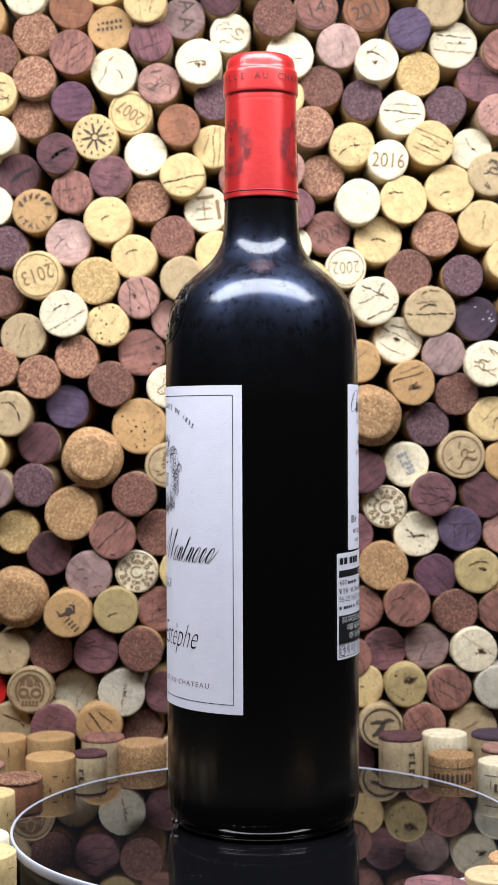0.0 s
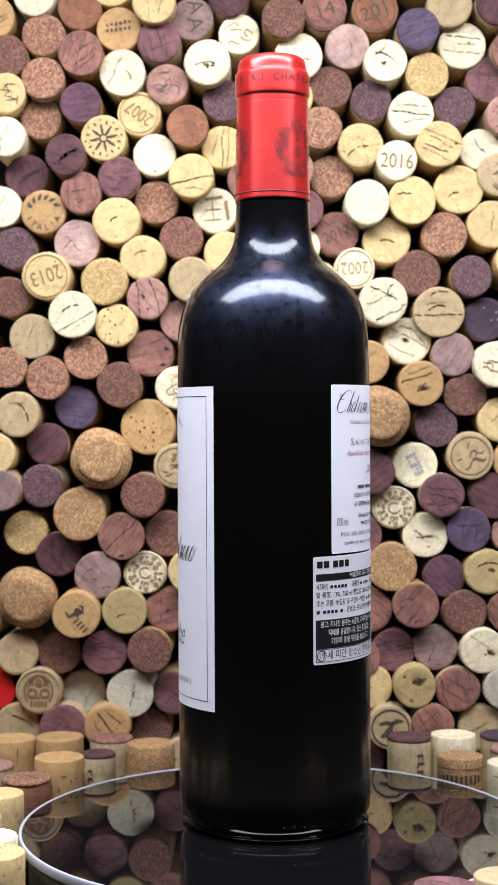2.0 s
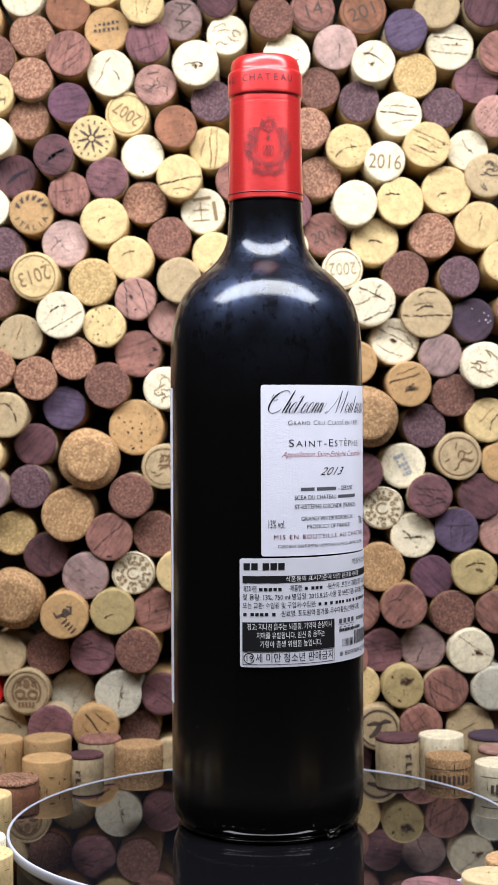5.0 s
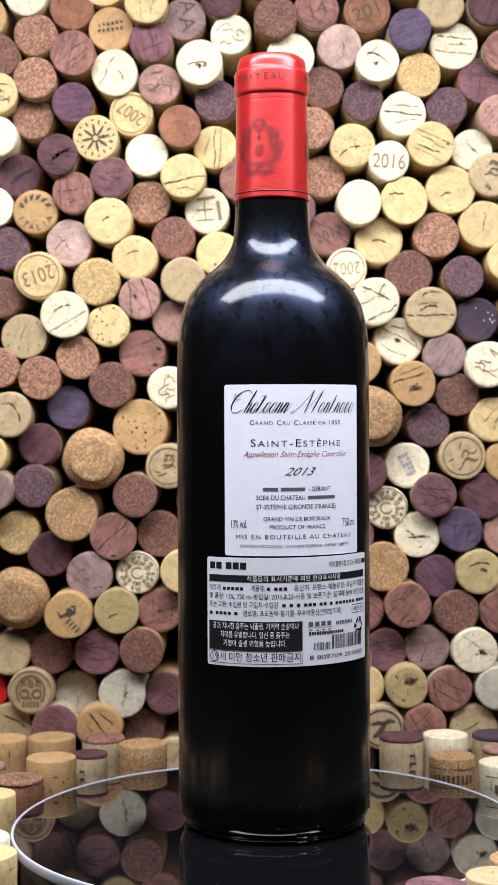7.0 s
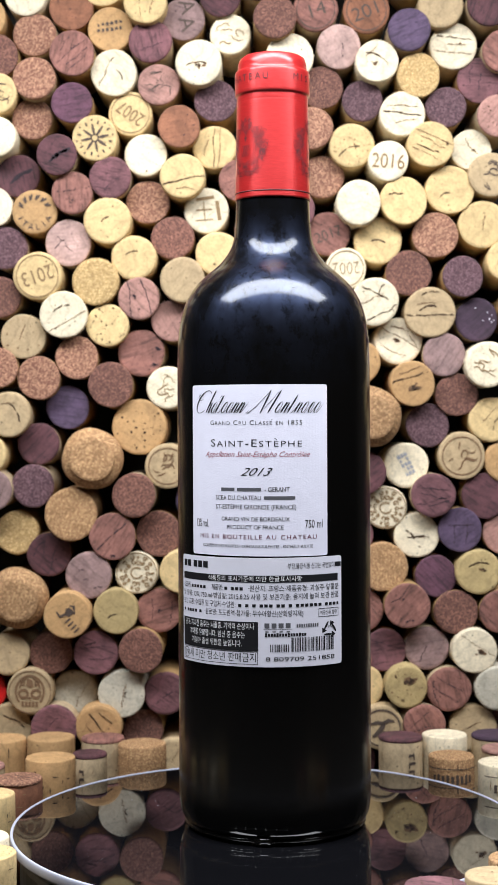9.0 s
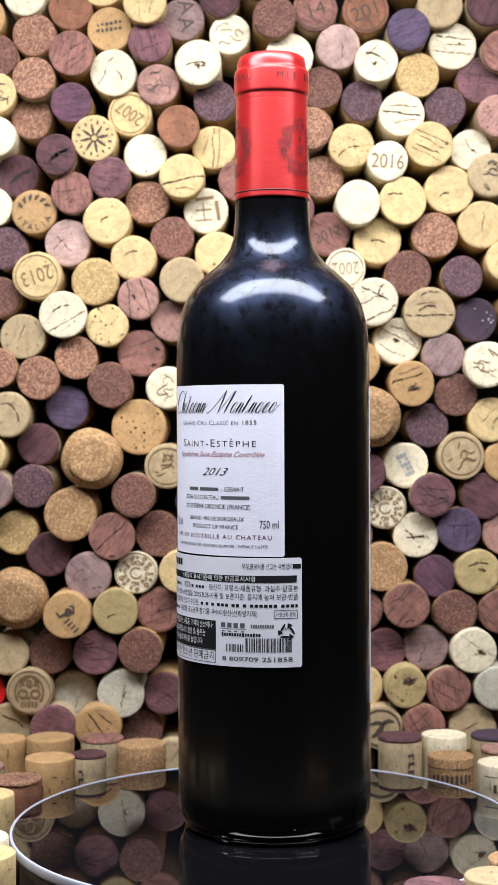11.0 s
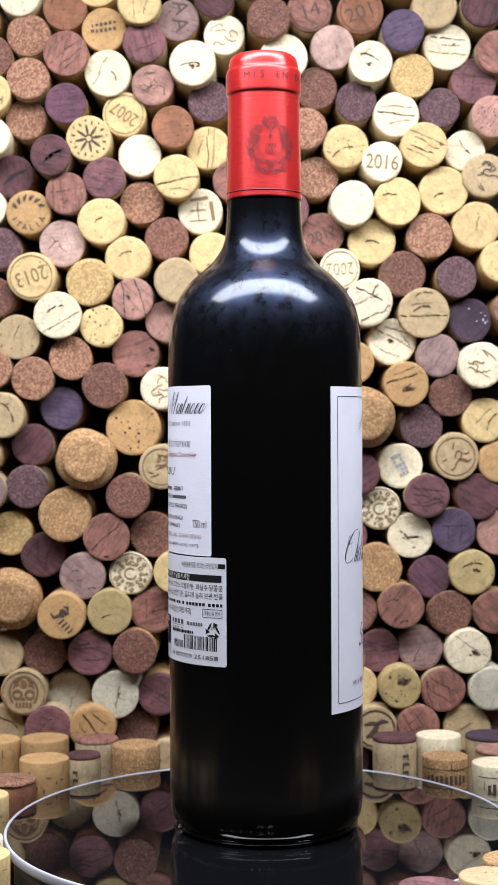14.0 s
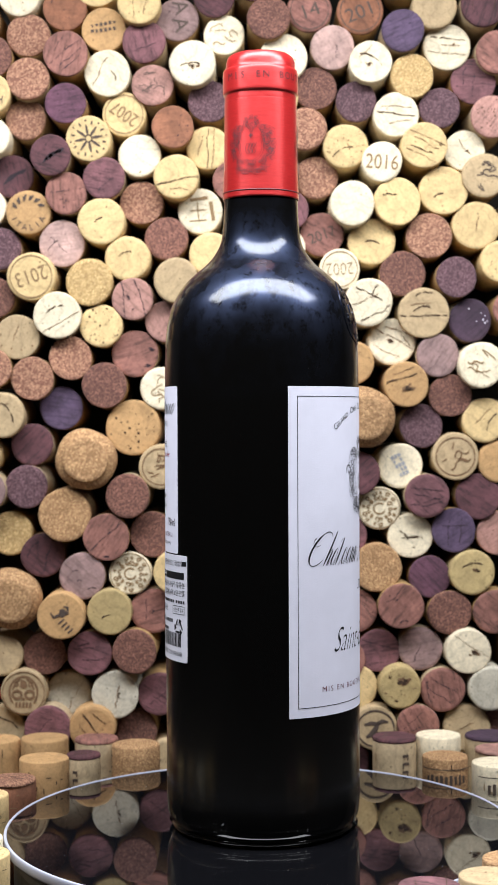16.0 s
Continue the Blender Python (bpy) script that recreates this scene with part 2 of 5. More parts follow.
# ================= mesh helpers =================


def link_mesh(name, me, parent=None, label=""):
    ob = new(name, me)
    ob.parent = parent
    return tagged(ob, label)


def part(name, bm, mat, parent=None, label="", smooth=True):
    """One bmesh as one mesh object under a thing or part."""
    me = bpy.data.meshes.new(name)
    bmesh.ops.recalc_face_normals(bm, faces=bm.faces)
    if smooth:
        for f in bm.faces:
            f.smooth = True
    bm.to_mesh(me)
    bm.free()
    me.materials.append(mat)
    return link_mesh(name, me, parent, label)


def smooth_profile(keys, steps):
    """Points of a smooth curve through (radius, height) keys."""
    pts = []
    n = len(keys)
    for i in range(n - 1):
        p0, p1, p2, p3 = keys[max(i - 1, 0)], keys[i], keys[i + 1], keys[min(i + 2, n - 1)]
        for k in range(steps):
            t = k / steps
            pts.append(tuple(0.5 * (2 * p1[j] + (p2[j] - p0[j]) * t + (2 * p0[j] - 5 * p1[j] + 4 * p2[j] - p3[j]) * t * t
                                    + (3 * p1[j] - p0[j] - 3 * p2[j] + p3[j]) * t ** 3) for j in (0, 1)))
    pts.append(keys[-1])
    return pts


def lathe(profile, seg=64, close=False, wobble=None):
    """Turns a profile of (radius, height) about z."""
    bm = bmesh.new()
    rings = []
    for r, z in profile:
        if r < 1e-6:
            rings.append([bm.verts.new((0, 0, z))])
            continue
        ring = []
        for k in range(seg):
            a = 2 * math.pi * k / seg
            rr = r if wobble is None else r * wobble(a, z)
            ring.append(bm.verts.new((rr * math.cos(a), rr * math.sin(a), z)))
        rings.append(ring)
    pairs = list(zip(rings, rings[1:])) + ([(rings[-1], rings[0])] if close else [])
    for a, b in pairs:
        if len(a) == 1 and len(b) == 1:
            continue
        for k in range(seg):
            j = (k + 1) % seg
            if len(a) == 1:
                bm.faces.new((a[0], b[k], b[j]))
            elif len(b) == 1:
                bm.faces.new((a[k], a[j], b[0]))
            else:
                bm.faces.new((a[k], a[j], b[j], b[k]))
    return bm


def box(bm, x0, y0, z0, x1, y1, z1):
    v = [bm.verts.new((x, y, z)) for x in (x0, x1) for y in (y0, y1) for z in (z0, z1)]
    for q in ((0, 1, 3, 2), (4, 6, 7, 5), (0, 4, 5, 1), (2, 3, 7, 6), (0, 2, 6, 4), (1, 5, 7, 3)):
        bm.faces.new([v[i] for i in q])


def ribbon(bm, pts, w, z=0.0):
    """A flat stroke of width w along 2D points, thinner at its ends."""
    n = len(pts)
    rows = []
    for i, (x, y) in enumerate(pts):
        a, b = pts[max(i - 1, 0)], pts[min(i + 1, n - 1)]
        dx, dy = b[0] - a[0], b[1] - a[1]
        d = math.hypot(dx, dy) or 1
        k = w / 2 * (0.45 if i in (0, n - 1) else 1.0)
        rows.append((bm.verts.new((x - dy / d * k, y + dx / d * k, z)), bm.verts.new((x + dy / d * k, y - dx / d * k, z))))
    for p, q in zip(rows, rows[1:]):
        bm.faces.new((p[0], p[1], q[1], q[0]))


def ring_line(bm, cx, cy, rx, ry, w, n=36, z=0.0, a0=0.0, a1=2 * math.pi):
    ribbon(bm, [(cx + rx * math.cos(a0 + (a1 - a0) * i / n), cy + ry * math.sin(a0 + (a1 - a0) * i / n)) for i in range(n + 1)], w, z)


def blob(bm, cx, cy, r, rng, z=0.0, n=9, squash=1.0, turn=0.0):
    vs = []
    for i in range(n):
        a = 2 * math.pi * i / n
        k = r * rng.uniform(0.65, 1.15)
        x, y = k * math.cos(a), k * math.sin(a) * squash
        vs.append(bm.verts.new((cx + x * math.cos(turn) - y * math.sin(turn), cy + x * math.sin(turn) + y * math.cos(turn), z)))
    bm.faces.new(vs)


def bar(bm, cx, cy, w, h, turn=0.0, z=0.0):
    c, s = math.cos(turn), math.sin(turn)
    bm.faces.new([bm.verts.new((cx + x * c - y * s, cy + x * s + y * c, z)) for x, y in ((-w / 2, -h / 2), (w / 2, -h / 2), (w / 2, h / 2), (-w / 2, h / 2))])


def letters(bm, text, height, x, y, align="CENTER", shear=0.0, thin=0.0, turn=0.0, wide=1.0, max_width=0.0, z=0.0, fit_width=0.0, space=1.0, small=False):
    """Adds flat letters in Blender's own font; height is that of a capital."""
    cu = bpy.data.curves.new("letters", "FONT")
    cu.body, cu.size, cu.shear, cu.align_x, cu.resolution_u = text, height / 0.70, shear, align, 3
    cu.offset, cu.space_character, cu.small_caps_scale = -thin * cu.size, space, 0.80
    for ch in cu.body_format:
        ch.use_small_caps = small
    ob = new("letters", cu)
    dg = bpy.context.evaluated_depsgraph_get()
    me = bpy.data.meshes.new_from_object(ob.evaluated_get(dg))
    xs = [v.co.x for v in me.vertices] or [0, 1]
    if fit_width:
        wide = fit_width / (max(xs) - min(xs))
    c, s = math.cos(turn), math.sin(turn)
    vs = [bm.verts.new((x + v.co.x * wide * c - v.co.y * s, y + v.co.x * wide * s + v.co.y * c, z)) for v in me.vertices]
    for p in me.polygons:
        try:
            bm.faces.new([vs[i] for i in p.vertices])
        except ValueError:
            pass
    bpy.data.objects.remove(ob)
    bpy.data.curves.remove(cu)
    bpy.data.meshes.remove(me)

# ================= room and table =================
FLOOR_Z = -0.036


def setting():
    bm = bmesh.new()
    box(bm, -0.60, -0.42, FLOOR_Z - 0.03, 0.60, 0.235, FLOOR_Z)
    tagged(part("tabletop", bm, TABLE, smooth=False), "dark matt tabletop under the corks and turntable", "tabletop", kind="structure")
    bm = bmesh.new()
    box(bm, -0.45, 0.185, FLOOR_Z + 0.0005, 0.45, 0.205, 0.62)
    tagged(part("wall_back", bm, BOARD, smooth=False), "dark backing board behind the wall of corks", "board", kind="structure")
    for name, dims in (("wall_north", (-1.6, 1.2, -0.8, 1.6, 1.3, 1.7)), ("wall_south", (-1.6, -2.3, -0.8, 1.6, -2.2, 1.7)),
                       ("wall_west", (-1.7, -2.2, -0.8, -1.6, 1.2, 1.7)), ("wall_east", (1.6, -2.2, -0.8, 1.7, 1.2, 1.7)),
                       ("ceiling", (-1.7, -2.3, 1.7, 1.7, 1.3, 1.8)), ("floor", (-1.7, -2.3, -0.9, 1.7, 1.3, -0.8))):
        bm = bmesh.new()
        box(bm, *dims)
        tagged(part(name, bm, ROOM, smooth=False), "plain dim grey painted room surface", name.split("_")[0], kind="structure")
    legs = new("table_base")
    tagged(legs, "dark square legs that carry the tabletop", "table base")
    for x in (-0.55, 0.55):
        for y in (-0.37, 0.19):
            bm = bmesh.new()
            box(bm, x - 0.02, y - 0.02, -0.8, x + 0.02, y + 0.02, FLOOR_Z - 0.03)
            part("leg", bm, TABLE, legs, smooth=False)


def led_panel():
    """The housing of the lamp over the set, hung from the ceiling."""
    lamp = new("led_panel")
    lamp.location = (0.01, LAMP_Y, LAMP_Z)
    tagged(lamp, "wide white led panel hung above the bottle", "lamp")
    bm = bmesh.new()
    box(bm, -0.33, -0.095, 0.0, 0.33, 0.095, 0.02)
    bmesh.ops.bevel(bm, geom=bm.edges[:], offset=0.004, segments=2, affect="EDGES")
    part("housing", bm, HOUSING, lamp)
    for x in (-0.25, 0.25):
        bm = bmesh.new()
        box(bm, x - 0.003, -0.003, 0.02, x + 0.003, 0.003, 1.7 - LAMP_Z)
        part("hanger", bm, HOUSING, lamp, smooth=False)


setting()
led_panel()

# ================= turntable =================
HUB = Vector((0.0066, -0.0010, 0.0))
DISC_R = 0.1005


def turntable():
    tt = new("turntable")
    tt.location = HUB
    tagged(tt, "round dark mirrored turntable with a bright polished rim", "turntable")
    part("mirror_plate", lathe([(0, 0.0), (0.03, 0), (0.06, 0), (0.085, 0), (DISC_R - 0.00145, 0.0), (DISC_R - 0.00145, -0.004), (0.096, -0.0072), (0, -0.0072)], 128),
         MIRROR, tt, "dark mirrored plate", smooth=False)
    prof = [(DISC_R - 0.0014, -0.0030), (DISC_R - 0.0014, -0.0002)]
    prof += [(DISC_R - 0.0008 - 0.0006 * math.cos(a), 0.0004 * math.sin(a)) for a in (0.15, 0.5, 0.9, 1.3, 1.7, 2.1, 2.5, 2.9)]
    prof += [(DISC_R - 0.0001, -0.0006), (DISC_R - 0.0001, -0.0028), (DISC_R - 0.0005, -0.0034)]
    part("rim", lathe(prof, 160, close=True), CHROME, tt, "polished metal rim")
    part("base", lathe([(0, -0.0072), (0.095, -0.0072), (0.0965, -0.009), (0.0965, -0.033), (0.094, FLOOR_Z + 0.0002), (0, FLOOR_Z + 0.0002)], 96),
         BLACK_PLASTIC, tt, "black drum base", smooth=False)
    rng = random.Random(31)
    bm = bmesh.new()
    for k in range(45):
        a, d = rng.uniform(0, 6.3), DISC_R * 0.95 * math.sqrt(rng.uniform(0.13, 1))
        s = rng.choice((0.00005, 0.00007, 0.0001))
        bmesh.ops.create_icosphere(bm, subdivisions=1, radius=s, matrix=Matrix.Translation((d * math.cos(a), d * math.sin(a), s * 0.6)))
    tagged(part("dust", bm, DUST, tt, "fine pale dust"), kind="stuff")
    return tt


TURNTABLE = turntable()

# ================= bottle =================
BODY_R = 0.0378


def on_bottle(bm, radius, centre, cuts=0.0016):
    """Bends flat work (x along the label, y up) round the bottle at an azimuth in degrees."""
    xs = [v.co.x for v in bm.verts]
    lo, hi = min(xs), max(xs)
    n = int((hi - lo) / cuts)
    for i in range(1, n + 1):
        bmesh.ops.bisect_plane(bm, geom=bm.verts[:] + bm.edges[:] + bm.faces[:], plane_co=(lo + i * cuts, 0, 0), plane_no=(1, 0, 0))
    for v in bm.verts:
        a = radians(centre) + v.co.x / radius
        r = radius + v.co.z
        v.co = (r * math.sin(a), -r * math.cos(a), v.co.y)


def label_sheet(name, a0, a1, z0, z1, mat, parent, label, skew=0.0, lift=0.0, c=0.0009):
    """A curved sheet of paper with rounded corners and a real edge."""
    mid, r = (a0 + a1) / 2, BODY_R + lift
    w = radians(a1 - a0) * r / 2
    bm = bmesh.new()
    pts = []
    for sx, sy, q in ((1, 1, 0), (-1, 1, 1), (-1, -1, 2), (1, -1, 3)):
        for k in range(4):
            a = math.pi / 2 * (q + k / 3)
            pts.append((sx * (w - c) + c * math.cos(a), (z1 if sy > 0 else z0) - sy * c + c * math.sin(a)))
    top = [bm.verts.new((x, y + skew * x, 0.00016)) for x, y in pts]
    low = [bm.verts.new((x, y + skew * x, 0.00002)) for x, y in pts]
    bm.faces.new(top)
    bm.faces.new(low[::-1])
    for i in range(len(pts)):
        j = (i + 1) % len(pts)
        bm.faces.new((top[i], low[i], low[j], top[j]))
    on_bottle(bm, r, mid, 0.0012)
    return part(name, bm, mat, parent, label, smooth=False), mid, r


def bent(name, bm, mat, parent, radius, centre, skew=0.0, label=""):
    for v in bm.verts:
        v.co.y += skew * v.co.x
        v.co.z += 0.00024
    on_bottle(bm, radius, centre)
    return part(name, bm, mat, parent, label, smooth=False)


def curl(bm, x, y, r, a0, turns, line, flip=1.0):
    """A small scroll that winds in on itself."""
    n = 14
    ribbon(bm, [(x + flip * r * (1 - 0.75 * k / n) * math.cos(a0 + turns * k / n), y + r * (1 - 0.75 * k / n) * math.sin(a0 + turns * k / n)) for k in range(n + 1)], line)


def crest(bm, rng, cx, cy, w, h, line, n=26):
    """A pointed shield with a knot of loops, among leafy scrolls mirrored about its middle, a finial above."""
    side = [(0.20, 0.12), (0.235, -0.02), (0.22, -0.14), (0.13, -0.25), (0.0, -0.32)]
    for s in (1, -1):
        ribbon(bm, [(cx + s * x * w, cy + y * h) for x, y in smooth_profile(side, 4)], line)
        ribbon(bm, [(cx + s * x * w * 0.86, cy + (y * 0.9 + 0.004) * h) for x, y in smooth_profile(side, 4)], line * 0.7)
    for k in range(3):
        ring_line(bm, cx + (0.055 * k - 0.055) * w, cy - 0.07 * h, 0.045 * w, 0.085 * h, line * 1.1, 18)
        ribbon(bm, [(cx + (0.05 * k - 0.09) * w, cy - 0.16 * h), (cx + (0.05 * k - 0.05) * w, cy - 0.07 * h), (cx + (0.05 * k + 0.01) * w, cy + 0.02 * h)], line * 1.5)
    for i in range(n):
        # scrolls crowd into a wreath, thickest at the shoulders and under the shield
        a = rng.uniform(-1.55, 1.05)
        k = rng.uniform(0.60, 1.0)
        x, y = (k * 0.46) * w * math.cos(a), k * 0.45 * h * math.sin(a) - 0.03 * h
        r, a0, turns = rng.uniform(0.036, 0.080) * w, rng.uniform(0, 6.3), rng.uniform(3.5, 7.0)
        for s in (1, -1):
            curl(bm, cx + s * x, cy + y, r, a0, turns, line, s)
    for i in range(n // 3):
        x, y, r = rng.uniform(0.0, 0.12) * w, rng.uniform(0.20, 0.47) * h, rng.uniform(0.022, 0.040) * w
        for s in (1, -1):
            curl(bm, cx + s * x * (1.3 - 1.8 * abs(y / h - 0.36)), cy + y, r, rng.uniform(0, 6.3), 5.0, line, s)
    bar(bm, cx, cy + 0.13 * h, 0.022 * w, 0.085 * h)
    bar(bm, cx, cy + 0.14 * h, 0.075 * w, 0.022 * h)


def name_flourish(bm, rng, x, y, length, h, w):
    """The maker's name in copperplate, drawn as joined strokes and loops of its size, which spell nothing."""
    cap, lean = 2.0 * h, 0.62

    def at(u, v):
        return (x + u * length + lean * v, y + v)

    def down(u, top, low=0.0, k=2.0):
        ribbon(bm, [at(u, low + (top - low) * q) for q in (1.0, 0.8, 0.5, 0.2, 0.0)], w * k)

    def bowl(u, wide):
        ring = [(u + wide * math.cos(q), h * (0.48 + 0.48 * math.sin(q))) for q in [math.pi * j / 9 for j in range(19)]]
        ribbon(bm, [at(*p) for p in ring], w * 0.6)
        ribbon(bm, [at(*p) for p in ring[6:14]], w * 1.7)

    def join(u0, u1):
        ribbon(bm, [at(u0, 0.06 * h), at(u0 + 0.35 * (u1 - u0), -0.02 * h), at(u0 + 0.7 * (u1 - u0), 0.35 * h), at(u1, 0.9 * h)], w * 0.55)

    # an open crescent with a looped end, and a long entry stroke
    arc = [(0.058 + 0.060 * math.cos(q), cap * (0.5 + 0.50 * math.sin(q))) for q in [0.75 + 0.24 * j for j in range(21)]]
    ribbon(bm, [at(*p) for p in arc], w * 0.8)
    ribbon(bm, [at(*p) for p in arc[6:15]], w * 2.0)
    ribbon(bm, [at(-0.030 + 0.016 * math.cos(q) + 0.010 * q, cap * (0.70 + 0.13 * math.sin(q))) for q in [5.6 - 0.4 * j for j in range(14)]], w * 0.6)
    # a zigzag of slanted strokes with a swash
    ribbon(bm, [at(0.475, 0.10 * cap), at(0.462, 0.0), at(0.478, -0.02 * cap), at(0.510, 0.30 * cap), at(0.535, 0.72 * cap), at(0.545, 1.0 * cap)], w * 0.7)
    ribbon(bm, [at(0.545, 1.0 * cap), at(0.556, 0.6 * cap), at(0.566, 0.0)], w * 2.1)
    ribbon(bm, [at(0.566, 0.0), at(0.592, 0.5 * cap), at(0.612, 0.98 * cap)], w * 0.6)
    down(0.620, 0.98 * cap)
    for start, step, marks in ((0.125, 0.0445, "Lbtbbuu"), (0.665, 0.0475, "bntubsb")):
        for j, m in enumerate(marks):
            u = start + j * step
            if m in "bs":
                bowl(u + 0.012, 0.0135 if m == "b" else 0.009)
            else:
                down(u, {"L": 1.0 * cap, "t": 0.78 * cap}.get(m, 0.95 * h))
                if m in "nuL":
                    ribbon(bm, [at(u, 0.25 * h), at(u + 0.008, 0.8 * h), at(u + 0.017, 0.95 * h), at(u + 0.021, 0.8 * h)], w * 0.6)
                    down(u + 0.021, 0.88 * h, 0.0, 1.8)
                if m == "t":
                    ribbon(bm, [at(u - 0.012, 1.0 * h), at(u + 0.016, 1.06 * h)], w * 0.7)
            join(u + 0.018, u + step)
    ribbon(bm, [at(0.190, 1.35 * h), at(0.200, 1.55 * h), at(0.212, 1.35 * h)], w * 0.8)


def bottle():
    rng = random.Random(11)
    bt = new("wine_bottle")
    tagged(bt, "dark glass wine bottle with red foil capsule and white paper labels", "wine bottle")
    keys = [(0.0326, 0.0), (0.0342, 0.0004), (0.0355, 0.0012), (0.0358, 0.0018), (0.0356, 0.0023), (0.0352, 0.0027), (0.0353, 0.0031), (0.0362, 0.0040), (0.0371, 0.0062), (0.0376, 0.0095), (0.0378, 0.0135)]
    prof = [(0, 0.010), (0.018, 0.008), (0.030, 0.0008)] + smooth_profile(keys, 4)
    prof += [(BODY_R, 0.03 + 0.0135 * i) for i in range(11)]
    up = [(0.0378, 0.1775), (0.0376, 0.1850), (0.0373, 0.1910), (0.0364, 0.1975), (0.0345, 0.2040), (0.0309, 0.2102), (0.0265, 0.2148), (0.0212, 0.2193),
          (0.0177, 0.2237), (0.0157, 0.2281), (0.0148, 0.2340), (0.0144, 0.2420), (0.0140, 0.2520)]
    prof += smooth_profile(up, 5)[1:]
    prof += [(0, 0.2525)]
    body = part("glass_body", lathe(prof, 128), GLASS, bt, "near-black glass, dusty round the shoulder")
    bm = bmesh.new()
    for k in range(60):
        a, z, sz = rng.uniform(0, 6.3), rng.uniform(0.012, 0.185), rng.choice((0.00005, 0.00007, 0.0001))
        bmesh.ops.create_icosphere(bm, subdivisions=1, radius=sz, matrix=Matrix.Translation((BODY_R * math.cos(a), BODY_R * math.sin(a), z)))
    tagged(part("dust", bm, DUST, body, "fine pale dust"), kind="stuff")
    # seam notch and knurling round the heel
    for i in range(60):
        a = 2 * math.pi * i / 60
        if i % 10 > 5:
            continue
        bm = bmesh.new()
        bmesh.ops.create_icosphere(bm, subdivisions=1, radius=0.00055)
        for v in bm.verts:
            v.co = Matrix.Rotation(a, 3, "Z") @ Vector((0.0372 + v.co.x * 0.6, v.co.y * 1.5, 0.0068 + v.co.z * 0.8))
        part("heel_dot", bm, GLASS, body)
    for a in (106.0, 286.0):
        bm = bmesh.new()
        box(bm, -0.0035, -0.0031, 0.0003, 0.0035, 0.0, 0.0038)
        bmesh.ops.bevel(bm, geom=bm.edges[:], offset=0.0008, segments=2, affect="EDGES")
        bmesh.ops.transform(bm, matrix=Matrix.Rotation(radians(a), 4, "Z") @ Matrix.Translation((0, -0.0338, 0)), verts=bm.verts)
        part("heel_lug", bm, GLASS, body)
    bm = bmesh.new()
    two = [(-0.0020 + 0.0009 * math.cos(a), 0.0084 + 0.0008 * math.sin(a)) for a in (2.9, 2.2, 1.5, 0.8, 0.1, -0.6)]
    two += [(-0.0017, 0.0072), (-0.0023, 0.0066), (-0.0028, 0.0061), (-0.0023, 0.0060), (-0.0017, 0.0060), (-0.0011, 0.0060)]
    nought = [(0.0020 + 0.0010 * math.cos(k * 0.524), 0.0076 + 0.0016 * math.sin(k * 0.524)) for k in range(12)]
    for x, z in two + nought:
        a = radians(176) + x / 0.0375
        bmesh.ops.create_icosphere(bm, subdivisions=2, radius=0.00032, matrix=Matrix.Translation((0.0374 * math.sin(a), -0.0374 * math.cos(a), z)))
    part("heel_figure", bm, GLASS, body, "moulded figure in the glass")
    # raised moulded crest on the shoulder, over the front label
    shoulder = smooth_profile(up, 5)
    bm = bmesh.new()
    flat = bmesh.new()
    crest(flat, random.Random(4), 0, 0, 0.025, 0.025, 0.0008, 22)
    ring_line(flat, 0, 0, 0.0125, 0.0130, 0.0010)
    for f in flat.faces:
        vs = []
        for v in f.verts:
            z = 0.2000 + v.co.y * 0.92
            r = next((a[0] + (b[0] - a[0]) * (z - a[1]) / (b[1] - a[1]) for a, b in zip(shoulder, shoulder[1:]) if a[1] <= z <= b[1]), BODY_R)
            ang = radians(282.5) + v.co.x / 0.035
            vs.append((r, ang, z))
        for lift in (0.0003,):
            top = [bm.verts.new(((r + lift) * math.sin(a), -(r + lift) * math.cos(a), z + lift * 0.5)) for r, a, z in vs]
            low = [bm.verts.new(((r - 0.0004) * math.sin(a), -(r - 0.0004) * math.cos(a), z)) for r, a, z in vs]
            bm.faces.new(top)
            for i in range(len(vs)):
                j = (i + 1) % len(vs)
                bm.faces.new((top[i], low[i], low[j], top[j]))
    flat.free()
    part("moulded_crest", bm, GLASS, body, "raised glass crest", smooth=False)

    # capsule
    cap = [(0.01455, 0.2442), (0.01475, 0.2442), (0.01478, 0.2450), (0.01440, 0.2560), (0.01415, 0.2700), (0.01402, 0.2815), (0.01402, 0.2818), (0.01396, 0.2821), (0.01400, 0.2824), (0.01398, 0.2838), (0.01392, 0.2844), (0.01398, 0.2848),
           (0.01446, 0.2850), (0.01464, 0.2854), (0.01468, 0.2862), (0.01464, 0.2928), (0.01458, 0.2936), (0.01440, 0.2942), (0.01378, 0.2945), (0.01362, 0.2950), (0.01354, 0.2960), (0.01342, 0.2974), (0.01275, 0.2994),
           (0.01140, 0.3004), (0.00950, 0.3005), (0.00700, 0.3000), (0, 0.2998)]
    wob = random.Random(8)
    ph = [wob.uniform(0, 6.3) for _ in range(4)]

    def crimp(a, z):
        k = 1 + 0.0016 * math.sin(3 * a + ph[0] + 60 * z)
        if z > 0.2945:
            k += 0.009 * math.sin(5 * a + ph[1]) * math.sin(900 * z + 2 * a) + 0.004 * math.sin(9 * a + ph[2])
        return k
    capsule = part("capsule", lathe(cap, 96, wobble=crimp), FOIL, bt, "glossy red foil capsule")
    part("fold", lathe([(0.01447, 0.24660), (0.01484, 0.24660), (0.01483, 0.2470), (0.01444, 0.2470)], 96, close=True, wobble=crimp), FOIL_INK, capsule, "thin dark line")
    bm = bmesh.new()
